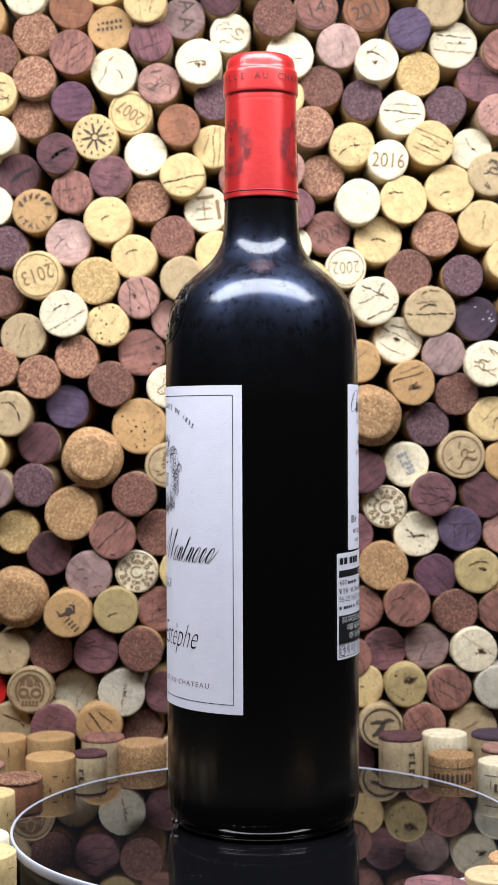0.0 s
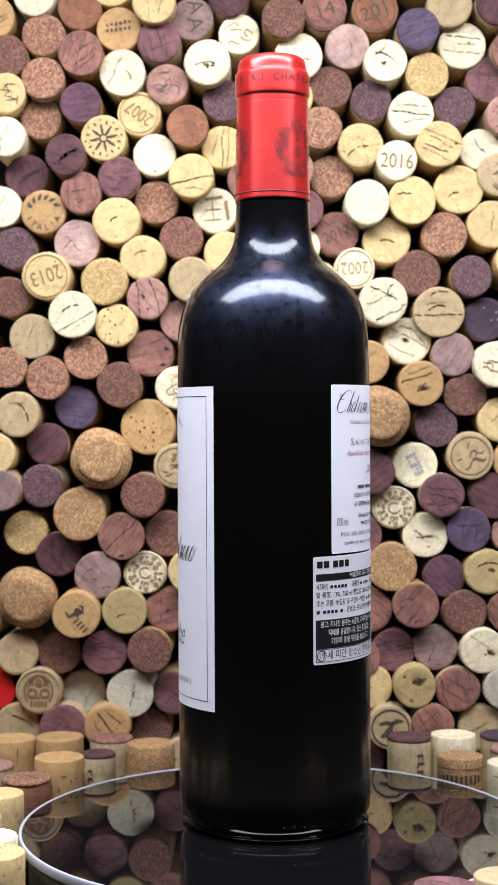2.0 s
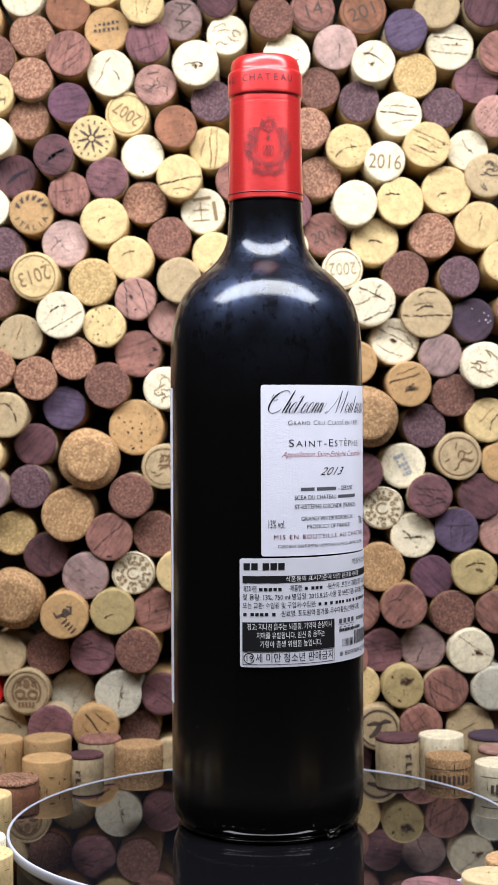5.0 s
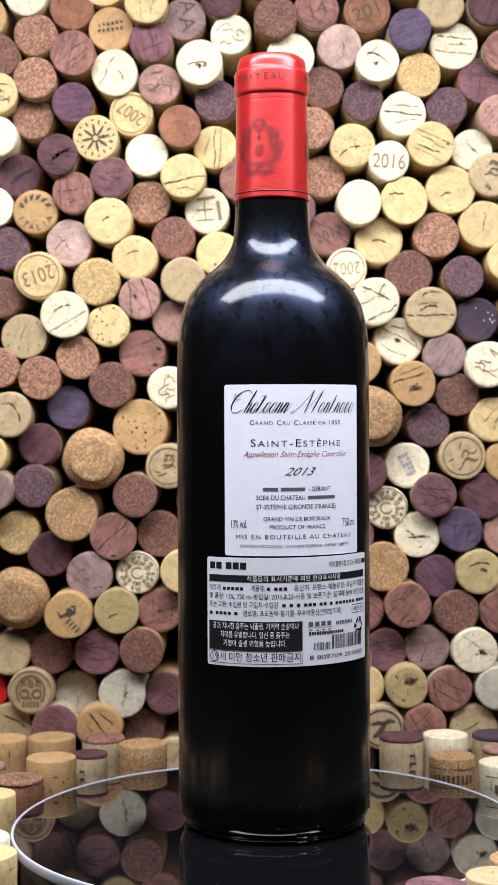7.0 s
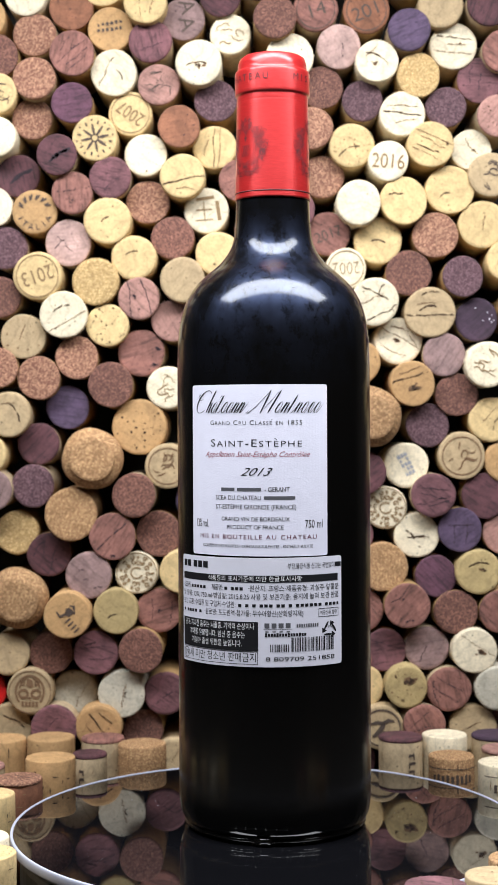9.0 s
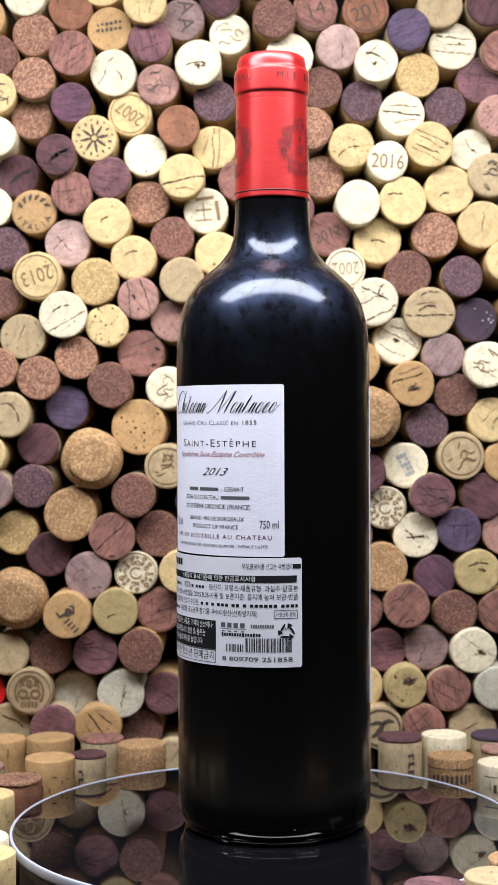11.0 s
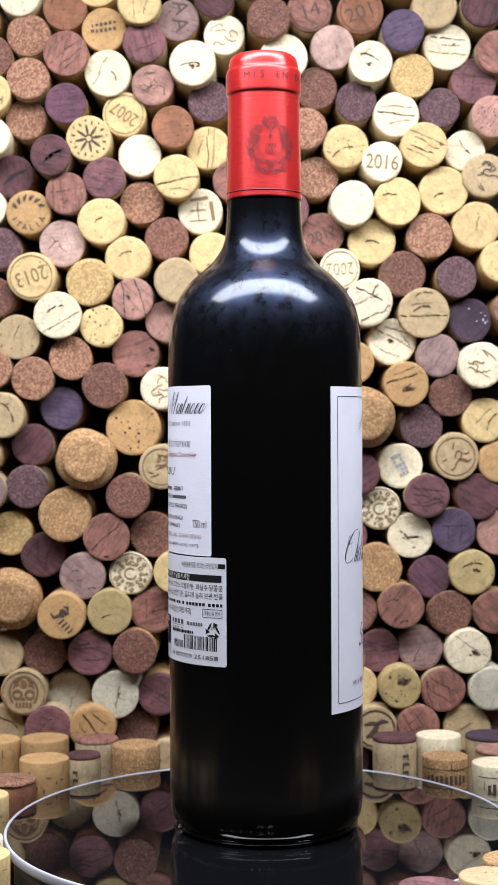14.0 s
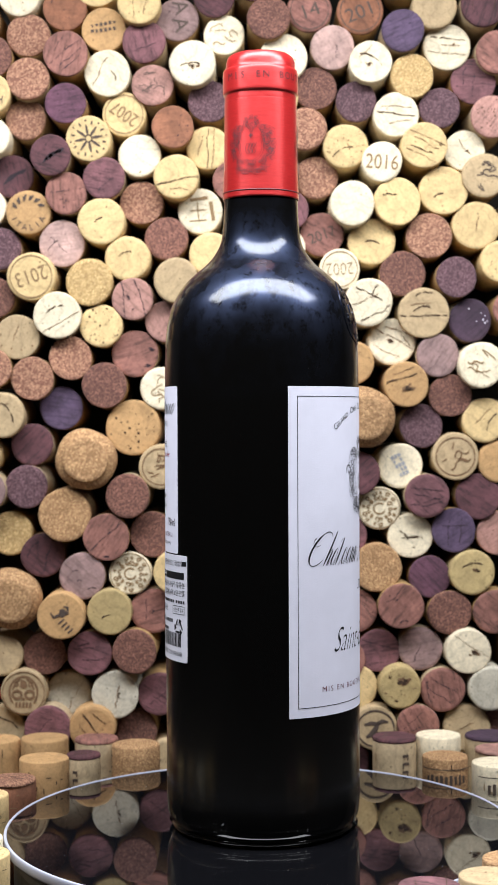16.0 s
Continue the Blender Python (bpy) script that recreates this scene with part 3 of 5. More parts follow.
    words = "MIS EN BOUTEILLE AU CHATEAU   "
    for i, ch in enumerate(words):
        if ch == " ":
            continue
        g = bmesh.new()
        letters(g, ch, 0.0026, 0, 0.2893)
        for v in g.verts:
            v.co.z += 0.0001
        on_bottle(g, 0.01475, 151 + 360 * i / len(words), 0.001)
        me = bpy.data.meshes.new("letters")
        g.to_mesh(me)
        g.free()
        bm.from_mesh(me)
        bpy.data.meshes.remove(me)
    part("capsule_lettering", bm, FOIL_INK, capsule, "dark lettering round the top", smooth=False)
    for a in (67, 187, 307):
        bm = bmesh.new()
        crest(bm, random.Random(21), 0, 0.2640, 0.0205, 0.0235, 0.00014, 80)
        for v in bm.verts:
            v.co.z += 0.0006 - (v.co.y - 0.255) * 0.022
        on_bottle(bm, 0.0142, a, 0.001)
        part("capsule_crest", bm, FOIL_INK, capsule, "dark printed crest", smooth=False)

    # front label
    fl, mid, r = label_sheet("front_label", 216.9, 348.2, 0.0486, 0.1712, LABEL_PAPER, bt, "large white laid paper label", c=0.0002)
    w = radians(348.2 - 216.9) * r / 2
    bm = bmesh.new()
    x, z0, z1, lw = w - 0.0036, 0.0486 + 0.0036, 0.1712 - 0.0037, 0.00022
    bar(bm, 0, z1, 2 * x, lw)
    bar(bm, 0, z0, 2 * x, lw)
    bar(bm, x, (z0 + z1) / 2, lw, z1 - z0)
    bar(bm, -x, (z0 + z1) / 2, lw, z1 - z0)
    bent("border", bm, BLACK_INK, fl, r, mid)
    bm = bmesh.new()
    words = "GRAND CRU CLASSÉ EN 1855"
    for i, ch in enumerate(words):
        a = radians(129 - 78 * i / (len(words) - 1))
        if ch != " ":
            letters(bm, ch, 0.0024 if i in (0, 6, 10) else 0.0019, 0.034 * math.cos(a), 0.1290 + 0.034 * math.sin(a), turn=a - math.pi / 2)
    bent("classification", bm, BLACK_INK, fl, r, mid)
    bm = bmesh.new()
    crest(bm, random.Random(3), 0, 0.1375, 0.031, 0.032, 0.00017, 85)
    bent("crest", bm, BLACK_INK, fl, r, mid, label="printed crest of scrolls")
    bm = bmesh.new()
    name_flourish(bm, rng, -0.0375, 0.1046, 0.0685, 0.0062, 0.00036)
    bent("name_script", bm, BLACK_INK, fl, r, mid, label="black copperplate flourish")
    bm = bmesh.new()
    letters(bm, "2013", 0.0036, 0, 0.0938, shear=0.45, thin=0.012)
    bent("vintage", bm, BLACK_INK, fl, r, mid)
    bm = bmesh.new()
    letters(bm, "Saint-Estèphe", 0.0094, -0.0005, 0.0718, shear=0.6, thin=0.016, fit_width=0.048)
    bent("village_script", bm, BLACK_INK, fl, r, mid)
    bm = bmesh.new()
    letters(bm, "MIS EN BOUTEILLE AU CHATEAU", 0.0020, 0.0, 0.0576, thin=0.006, fit_width=0.0590, space=1.3)
    bent("bottling_line", bm, DARK_RED_INK, fl, r, mid)
    bm = bmesh.new()
    for k in range(34):
        low = k % 2
        blob(bm, w - 0.0215 + rng.gauss(0, 0.0009), (0.0655 if low else 0.137) + rng.gauss(0, 0.0055 if low else 0.011), rng.uniform(0.0001, 0.0004), rng, squash=rng.uniform(0.3, 0.8), turn=1.57)
    bent("scuff", bm, SCUFF, fl, r, mid, label="faint grey scuffs")

    # back label
    bl, mid, r = label_sheet("back_label", 59.4, 144.7, 0.1082, 0.1717, LABEL_PAPER, bt, "white paper back label")

    def line(name, text, y, h, width, ink=BLACK_INK, x=0.0, shear=0.0, space=1.0, small=False):
        b = bmesh.new()
        letters(b, text, h, x, y, shear=shear, thin=0.006 if shear or small else -0.001, fit_width=width, space=space, small=small)
        bent(name, b, ink, bl, r, mid)

    bm = bmesh.new()
    name_flourish(bm, rng, -0.0268, 0.1612, 0.0515, 0.0042, 0.00027)
    bent("name_script", bm, BLACK_INK, bl, r, mid, label="black copperplate flourish")
    line("classification", "Grand Cru Classe en 1855", 0.1568, 0.0017, 0.0360, space=1.15, small=True)
    line("village", "Saint-Estephe", 0.1487, 0.0028, 0.0355, space=1.2, small=True)
    bm = bmesh.new()
    ribbon(bm, [(0.0076, 0.1518), (0.0080, 0.1516), (0.0086, 0.1512)], 0.0003)
    ribbon(bm, [(0.0063, 0.15835), (0.0066, 0.1586), (0.0069, 0.1588)], 0.0002)
    bent("accent", bm, BLACK_INK, bl, r, mid)
    line("appellation", "Appellation Saint-Estèphe Contrôlée", 0.1449, 0.0021, 0.0415, RED_INK, shear=0.5)
    line("vintage", "2013", 0.1380, 0.0030, 0.0122, shear=0.6)
    line("wine_line", "GRAND VIN DE BORDEAUX", 0.1212, 0.0015, 0.0262)
    line("origin_line", "PRODUCT OF FRANCE", 0.1182, 0.0015, 0.0216)
    line("strength", "13% vol.", 0.1186, 0.0030, 0.0062, x=-0.0225)
    line("volume", "750 ml", 0.1186, 0.0030, 0.0070, x=0.0225)
    line("bottling_line", "MIS EN BOUTEILLE AU CHATEAU", 0.1145, 0.0016, 0.0470, DARK_RED_INK, space=1.25)
    line("sulphite_line", "CONTIENT DES SULFITES - CONTAINS SULPHITES - ENTHÄLT SULFITE", 0.1113, 0.0011, 0.0440)
    line("manager_line", "- GERANT", 0.1321, 0.0017, 0.0092, x=0.0085)
    line("owner_line", "SCEA DU CHATEAU", 0.1290, 0.0017, 0.0182, x=-0.0065)
    line("place_line", "ST-ESTÈPHE GIRONDE (FRANCE)", 0.1256, 0.0017, 0.0312)
    for y, cuts in ((0.1321, ((-0.0132, -0.0076), (-0.0066, 0.0026))), (0.1290, ((0.0036, 0.0152),))):
        bm = bmesh.new()
        for x0, x1 in cuts:
            bar(bm, (x0 + x1) / 2, y + 0.0008, x1 - x0, 0.0012)
        tagged(bent("blanked_line", bm, GREY_INK, bl, r, mid), kind="stuff")

    # importer's sticker, stuck on a little askew
    st, mid, r = label_sheet("importer_sticker", 47.1, 154.3, 0.0672, 0.1076, STICKER_PAPER, bt, "white and black importer's sticker", 0.006, 0.0002)
    w = radians(154.3 - 47.1) * r / 2
    sk = 0.006

    def put(name, bm, ink=BLACK_INK, up=0.0):
        for v in bm.verts:
            v.co.z += up
        ob = bent(name, bm, ink, st, r, mid, sk)
        if name in ("blanked_line", "barcode", "lot_line", "address_line", "importer_emblem", "heading"):
            tagged(ob, kind="stuff")

    def word_bars(y, h, x0, x1):
        b = bmesh.new()
        x = x0
        while x < x1 - 0.001:
            ww = min(h * 0.86, x1 - x)
            bar(b, x + ww / 2, y + h * 0.45, ww * 0.82, h * 0.62)
            x += ww + h * (0.65 if rng.random() < 0.28 else 0.12)
        return b

    b = bmesh.new()
    for k, gap in enumerate((0, 0, 1, 1, 1)):
        bar(b, -w + 0.0027 + 0.0029 * k + 0.0013 * gap, 0.1046, 0.0024, 0.0025)
    put("heading", b)
    b = bmesh.new()
    letters(b, "·부정,불량식품 신고는 국번없이", 0.0017, 0.0225, 0.1036, fit_width=0.0190)
    bar(b, 0.0337, 0.1045, 0.0030, 0.0017)
    put("notice", b)
    b = bmesh.new()
    bar(b, -0.0004, 0.0998, 2 * w - 0.0030, 0.0026)
    put("black_band", b)
    b = bmesh.new()
    letters(b, "식품등의 표시기준에 의한 한글표시사항", 0.0016, 0.0, 0.0990, fit_width=0.0370)
    put("band_lettering", b, WHITE_INK, 0.0001)
    x0, x1 = -w + 0.0012, w - 0.0015
    for i, (tx, a, c) in enumerate((("·제조회사명:", x0, -0.0290), ("·제품명:", -0.0172, -0.0118), ("·원산지: 프랑스·제품유형: 과실주·알콜분", -0.0015, x1), ("및 용량: 13%, 750 ml·병입일: 2015.8.25·사용 및 보존기준: 음지에 눕혀 보관·반품", x0, x1),
                                    ("또는 교환: 수입원 및 구입처·수입원:", x0, -0.0065), ("·원료명: 포도원액·첨가물: 무수아황산(산화방지제)", -0.0205, 0.0190))):
        b = bmesh.new()
        letters(b, tx, 0.0018, (a + c) / 2, 0.0954 - 0.0031 * max(0, i - 2), fit_width=c - a)
        put("text_line", b)
    for y, a, c in ((0.0953, -0.0284, -0.0178), (0.0953, -0.0112, -0.0022), (0.0891, -0.0055, x1), (0.0860, x0, -0.0215)):
        put("blanked_line", word_bars(y, 0.0018, a, c))
    b = bmesh.new()
    for cx, cy, ww, hh in ((0.0295, 0.0883, 0.0086, 0.0002), (0.0295, 0.0853, 0.0086, 0.0002), (0.0252, 0.0868, 0.0002, 0.003), (0.0338, 0.0868, 0.0002, 0.003)):
        bar(b, cx, cy, ww, hh)
    letters(b, "아황산류 함유", 0.0013, 0.0295, 0.0861, fit_width=0.0074)
    put("allergen_box", b)
    b = bmesh.new()
    bar(b, -0.0162, 0.0785, 0.0368, 0.0108)
    put("warning_panel", b)
    for i, (tx, ww) in enumerate((("경고: 지나친 음주는 뇌졸중, 기억력 손상이나", 0.0335), ("치매를 유발합니다. 임신 중 음주는", 0.0265), ("기형아 출생 위험을 높입니다.", 0.0240))):
        b = bmesh.new()
        letters(b, tx, 0.0019, -0.0160, 0.0812 - 0.0032 * i, fit_width=ww)
        put("warning_lettering", b, WHITE_INK, 0.0001)
    b = bmesh.new()
    for cy, ch in ((0.0728, 0.0002), (0.0682, 0.0002)):
        bar(b, -0.0162, cy, 0.0366, ch)
    for cx in (-0.0344, 0.0020):
        bar(b, cx, 0.0705, 0.0002, 0.0046)
    ring_line(b, -0.0321, 0.0705, 0.0019, 0.0019, 0.00032, 20)
    letters(b, "19", 0.0022, -0.0321, 0.0694, fit_width=0.0024)
    letters(b, "세 미만 청소년 판매금지", 0.0026, -0.0140, 0.0693, fit_width=0.0310)
    put("age_notice", b)
    b = bmesh.new()
    for k in range(4):
        bar(b, 0.0055 + 0.0026 * k, 0.0826, 0.0018, 0.0017)
        bar(b, 0.0055 + 0.0026 * k, 0.0803, 0.0012, 0.0004)
    bar(b, 0.0095, 0.0812, 0.0105, 0.00015)
    put("importer_emblem", b, GREY_INK)
    b = bmesh.new()
    for k in range(10):
        bar(b, 0.0168 + 0.00088 * k, 0.0824, 0.0006, 0.0013)
    put("lot_line", b, GREY_INK)
    b = bmesh.new()
    for k in range(15):
        bar(b, 0.0052 + 0.00104 * k, 0.0791, 0.0008, 0.0011 if k % 4 else 0.0014)
    put("address_line", b)
    b = bmesh.new()
    for k in range(3):
        a = math.pi / 2 + k * 2 * math.pi / 3
        c0, c1 = (math.cos(a), math.sin(a)), (math.cos(a + 2.094), math.sin(a + 2.094))
        ribbon(b, [(0.0298 + 0.0040 * (c0[0] + (c1[0] - c0[0]) * s), 0.0804 + 0.0038 * (c0[1] + (c1[1] - c0[1]) * s)) for s in (0.16, 0.3, 0.5, 0.68)], 0.0008)
        tip = [(0.0298 + 0.0040 * (c0[0] + (c1[0] - c0[0]) * q), 0.0804 + 0.0038 * (c0[1] + (c1[1] - c0[1]) * q)) for q in (0.64, 0.90)]
        dx, dy = (tip[1][0] - tip[0][0]) * 0.7, (tip[1][1] - tip[0][1]) * 0.7
        b.faces.new([b.verts.new((px, py, 0)) for px, py in ((tip[0][0] - dy, tip[0][1] + dx), (tip[0][0] + dy, tip[0][1] - dx), tip[1])])
    letters(b, "유리", 0.0009, 0.0300, 0.0809)
    put("recycling_mark", b)
    b = bmesh.new()
    x = 0.0068
    while x < 0.0318:
        ww = rng.choice((0.0002, 0.0003, 0.0005))
        if not 0.0135 < x < 0.0145:
            tall = 0.0052 if x > 0.0142 else 0.0028
            bar(b, x, 0.0778 - (0.0052 - tall) / 2 - 0.0024, ww, tall)
        x += ww + rng.choice((0.00025, 0.0004))
    put("barcode", b)
    b = bmesh.new()
    letters(b, "8 809709 251858", 0.0016, 0.0185, 0.0694, fit_width=0.0270)
    put("barcode_number", b)
    return bt


BOTTLE = bottle()

# ================= corks =================
RC, LC = 0.011, 0.045


def cork_body_mesh(seed, mat, mushroom=False):
    """A cork with its end at z = 0 and its length below, worn at the edge."""
    rng = random.Random(seed)
    ph = [rng.uniform(0, 6.3) for _ in range(6)]

    def wob(a, z):
        k = 1 + 0.012 * math.sin(2 * a + ph[0]) + 0.007 * math.sin(3 * a + ph[1]) + 0.004 * math.sin(7 * a + ph[2] + 500 * z)
        return k
    if mushroom:
        prof = [(0, 0.0002), (0.40 * RC, 0.0001), (0.62 * RC, 0), (0.70 * RC, -0.0004), (0.74 * RC, -0.0012), (0.75 * RC, -0.0020), (0.80 * RC, -0.0026), (0.93 * RC, -0.0036), (0.99 * RC, -0.0062), (1.0 * RC, -0.0095),
                (0.90 * RC, -0.0140), (0.80 * RC, -0.0180), (0.76 * RC, -0.024), (0.78 * RC, -LC + 0.001), (0.74 * RC, -LC), (0, -LC)]
    else:
        e = rng.uniform(0.0005, 0.0010)
        prof = [(0, 0), (0.5 * RC, 0), (RC - 1.6 * e, 0), (RC - 0.5 * e, -0.35 * e), (RC, -1.3 * e), (RC * 1.004, -0.008), (RC * 0.992, -0.022), (RC * 1.0, -LC + 0.001), (RC - 0.001, -LC), (0, -LC)]
    if mushroom:
        old = wob

        def wob(a, z):
            return old(a, z) * (1 + (0.03 * math.sin(a + ph[3]) + 0.018 * math.sin(4 * a + ph[4]) if z < -0.001 else 0.0))
    bm = lathe(prof, 48 if mushroom else 36, wobble=wob)
    me = bpy.data.meshes.new("cork")
    bmesh.ops.recalc_face_normals(bm, faces=bm.faces)
    for f in bm.faces:
        f.smooth = abs(f.normal.z) < 0.9
    bm.to_mesh(me)
    bm.free()
    me.materials.append(mat)
    return me


def cork_end_mesh(seed, mat, depth):
    """The stained end of a cork: a thin skin over its face and a little way down the side."""
    rng = random.Random(seed)
    ph = [rng.uniform(0, 6.3) for _ in range(6)]

    def wob(a, z):
        return 1 + 0.012 * math.sin(2 * a + ph[0]) + 0.007 * math.sin(3 * a + ph[1]) + 0.004 * math.sin(7 * a + ph[2] + 500 * z)
    e = rng.uniform(0.0005, 0.0010)
    o = 0.00012
    bm = lathe([(0, o), (0.5 * RC, o), (RC - 1.6 * e, o), (RC - 0.5 * e + o, -0.35 * e + o), (RC + o, -1.3 * e), (RC + o, -depth), (RC - 2 * o, -depth)], 36, wobble=wob)
    me = bpy.data.meshes.new("stained_end")
    bmesh.ops.recalc_face_normals(bm, faces=bm.faces)
    for f in bm.faces:
        f.smooth = abs(f.normal.z) < 0.9
    bm.to_mesh(me)
    bm.free()
    me.materials.append(mat)
    return me


SEEDS = (1, 2, 3, 4, 5, 6)
BODY = {(k, s): cork_body_mesh(s, CORK[k]) for k in ("pale", "shade_pale", "cream", "straw", "buff", "tan", "rust", "cream_grain", "tan_grain") for s in SEEDS}
BODY.update({("side", s): cork_body_mesh(s, SIDE_TAN if s % 2 else SIDE_PALE) for s in SEEDS})
STAINED = ("blush", "grape", "rust", "rose", "pink", "mauve", "plum", "purple", "violet", "indigo", "brown_grain", "purple_grain", "rose_grain")
ENDS = {(k, s): cork_end_mesh(s, CORK[k], 0.0016) for k in STAINED for s in SEEDS}
MUSHROOM = cork_body_mesh(9, CORK["tan_grain"], True)
PLASTIC = cork_body_mesh(10, RED_WAX)

WORDS = {
    "pale": "pale cream natural wine cork", "cream": "yellowish cream natural wine cork", "shade_pale": "pale natural wine cork, greyed for shade", "buff": "weathered buff natural wine cork", "straw": "dull straw-yellow natural wine cork", "tan": "tan natural wine cork with dark pores",
    "cream_grain": "cream agglomerated wine cork", "tan_grain": "tan agglomerated wine cork", "rust": "wine cork with a rusty brown stained end",
    "rose": "wine cork with a dusty rose stained end", "pink": "wine cork with a pale pink stained end", "mauve": "wine cork with a greyish mauve end", "blush": "wine cork with a pale blush end", "grape": "wine cork with a grape purple stained end",
    "plum": "wine cork with a plum stained end", "purple": "wine cork with a dark purple stained end", "violet": "wine cork with a violet stained end",
    "indigo": "wine cork with a blackish indigo stained end", "brown_grain": "agglomerated wine cork with a brown stained end",
    "purple_grain": "agglomerated wine cork with a purple granular end",
    "rose_grain": "agglomerated wine cork with a reddish granular end", "mushroom": "thick mushroom-shaped sparkling wine cork", "red": "bright red plastic bottle stopper",
}
MARK_WORDS = {"star": "stamped with a star", "dots": "stamped all over with small dots", "bull": "stamped with a dark emblem",
              "frame": "stamped with a square frame", "holes": "pitted with dark holes", "skull": "stamped with a brown skull", "bird": "stamped with a bird in a ring", "print": "printed with two dark lines"}
MARKS = {}
VARIED = ("cr1", "cr2", "cr3", "cr4", "scr1", "scr2", "scr3", "nick", "holes", "ringscr")


def worn_mesh(spec, rng, stained):
    """Splits, nicks, holes and pores of one cork's end. Each word of the spec is a letter and its measures:
    c and C a fine or a deep split (angle, offset, length), n a bent nick (x, y, angle, length), h a hole (x, y, size), p a number of pores."""
    bm = bmesh.new()
    R = RC
    deep = []

    def streak(pts, wide, dark):
        n = len(bm.faces)
        i = 0
        while i < len(pts) - 2:
            run = rng.randrange(4, 9)
            if len(pts[i:i + run]) > 1:
                ribbon(bm, pts[i:i + run], wide * rng.uniform(0.55, 1.35))
            i += run - rng.choice((1, 1, 0))
        bm.faces.ensure_lookup_table()
        if dark:
            deep.extend(bm.faces[n:])

    for word in spec.split():
        letter, rest = word.split(":")
        v = [float(q) for q in rest.split(",")]
        if letter in "cC":
            lean, off, half = radians(v[0]), v[1] * R, v[2] * R
            reach = math.sqrt(max(0.90 * R * R - off * off, 0))
            half = min(half, reach)
            mid = rng.uniform(-1, 1) * (reach - half) * 0.5
            pts, o = [], off
            for i in range(22):
                q = mid - half + 2 * half * i / 21
                o += rng.gauss(0, 0.016) * R
                pts.append((q * math.cos(lean) - o * math.sin(lean), q * math.sin(lean) + o * math.cos(lean)))
            streak(pts, (0.048 if letter == "C" else 0.030) * R, letter == "C")
            n = len(bm.faces)
            for q in rng.sample(pts, 5 if letter == "C" else 3):
                blob(bm, q[0], q[1], rng.uniform(0.025, 0.055 if letter == "C" else 0.04) * R, rng, n=7, squash=0.6, turn=lean)
            bm.faces.ensure_lookup_table()
            if letter == "C":
                deep.extend(bm.faces[n:])
        elif letter == "n":
            lean, ln = radians(v[2]), v[3] * R
            pts = []
            for i in range(13):
                q = i / 6 - 1
                a, o = q * ln, (0.28 * ln * (1 - q * q) + rng.gauss(0, 0.010) * R)
                pts.append((v[0] * R + a * math.cos(lean) - o * math.sin(lean), v[1] * R + a * math.sin(lean) + o * math.cos(lean)))
            streak(pts, 0.050 * R, True)
        elif letter == "h":
            for j in range(6):
                blob(bm, (v[0] + rng.gauss(0, 0.65) * v[2]) * R, (v[1] + rng.gauss(0, 0.40) * v[2]) * R, rng.uniform(0.4, 0.9) * v[2] * R, rng, n=9, squash=rng.uniform(0.3, 0.7), turn=rng.uniform(-0.6, 0.6))
            n = len(bm.faces)
            for j in range(4):
                blob(bm, (v[0] + rng.gauss(0, 0.5) * v[2]) * R, (v[1] + rng.gauss(0, 0.28) * v[2]) * R, rng.uniform(0.35, 0.70) * v[2] * R, rng, 0.00004, n=8, squash=rng.uniform(0.35, 0.8), turn=rng.uniform(-0.6, 0.6))
            bm.faces.ensure_lookup_table()
            deep.extend(bm.faces[n:])
        elif letter == "p":
            for j in range(int(v[0])):
                a, d = rng.uniform(0, 6.3), 0.88 * R * math.sqrt(rng.random())
                blob(bm, d * math.cos(a), d * math.sin(a), rng.choice((0.02, 0.03, 0.05)) * R, rng, n=7, squash=rng.uniform(0.4, 0.9), turn=rng.uniform(0, 3))
    for f in deep:
        f.material_index = 1
    for v in bm.verts:
        v.co.z += 0.00024
    me = bpy.data.meshes.new("crack")
    bm.to_mesh(me)
    bm.free()
    me.materials.append(WINE if stained else SPLIT)
    me.materials.append(WINE if stained else PIT)
    return "crack", me


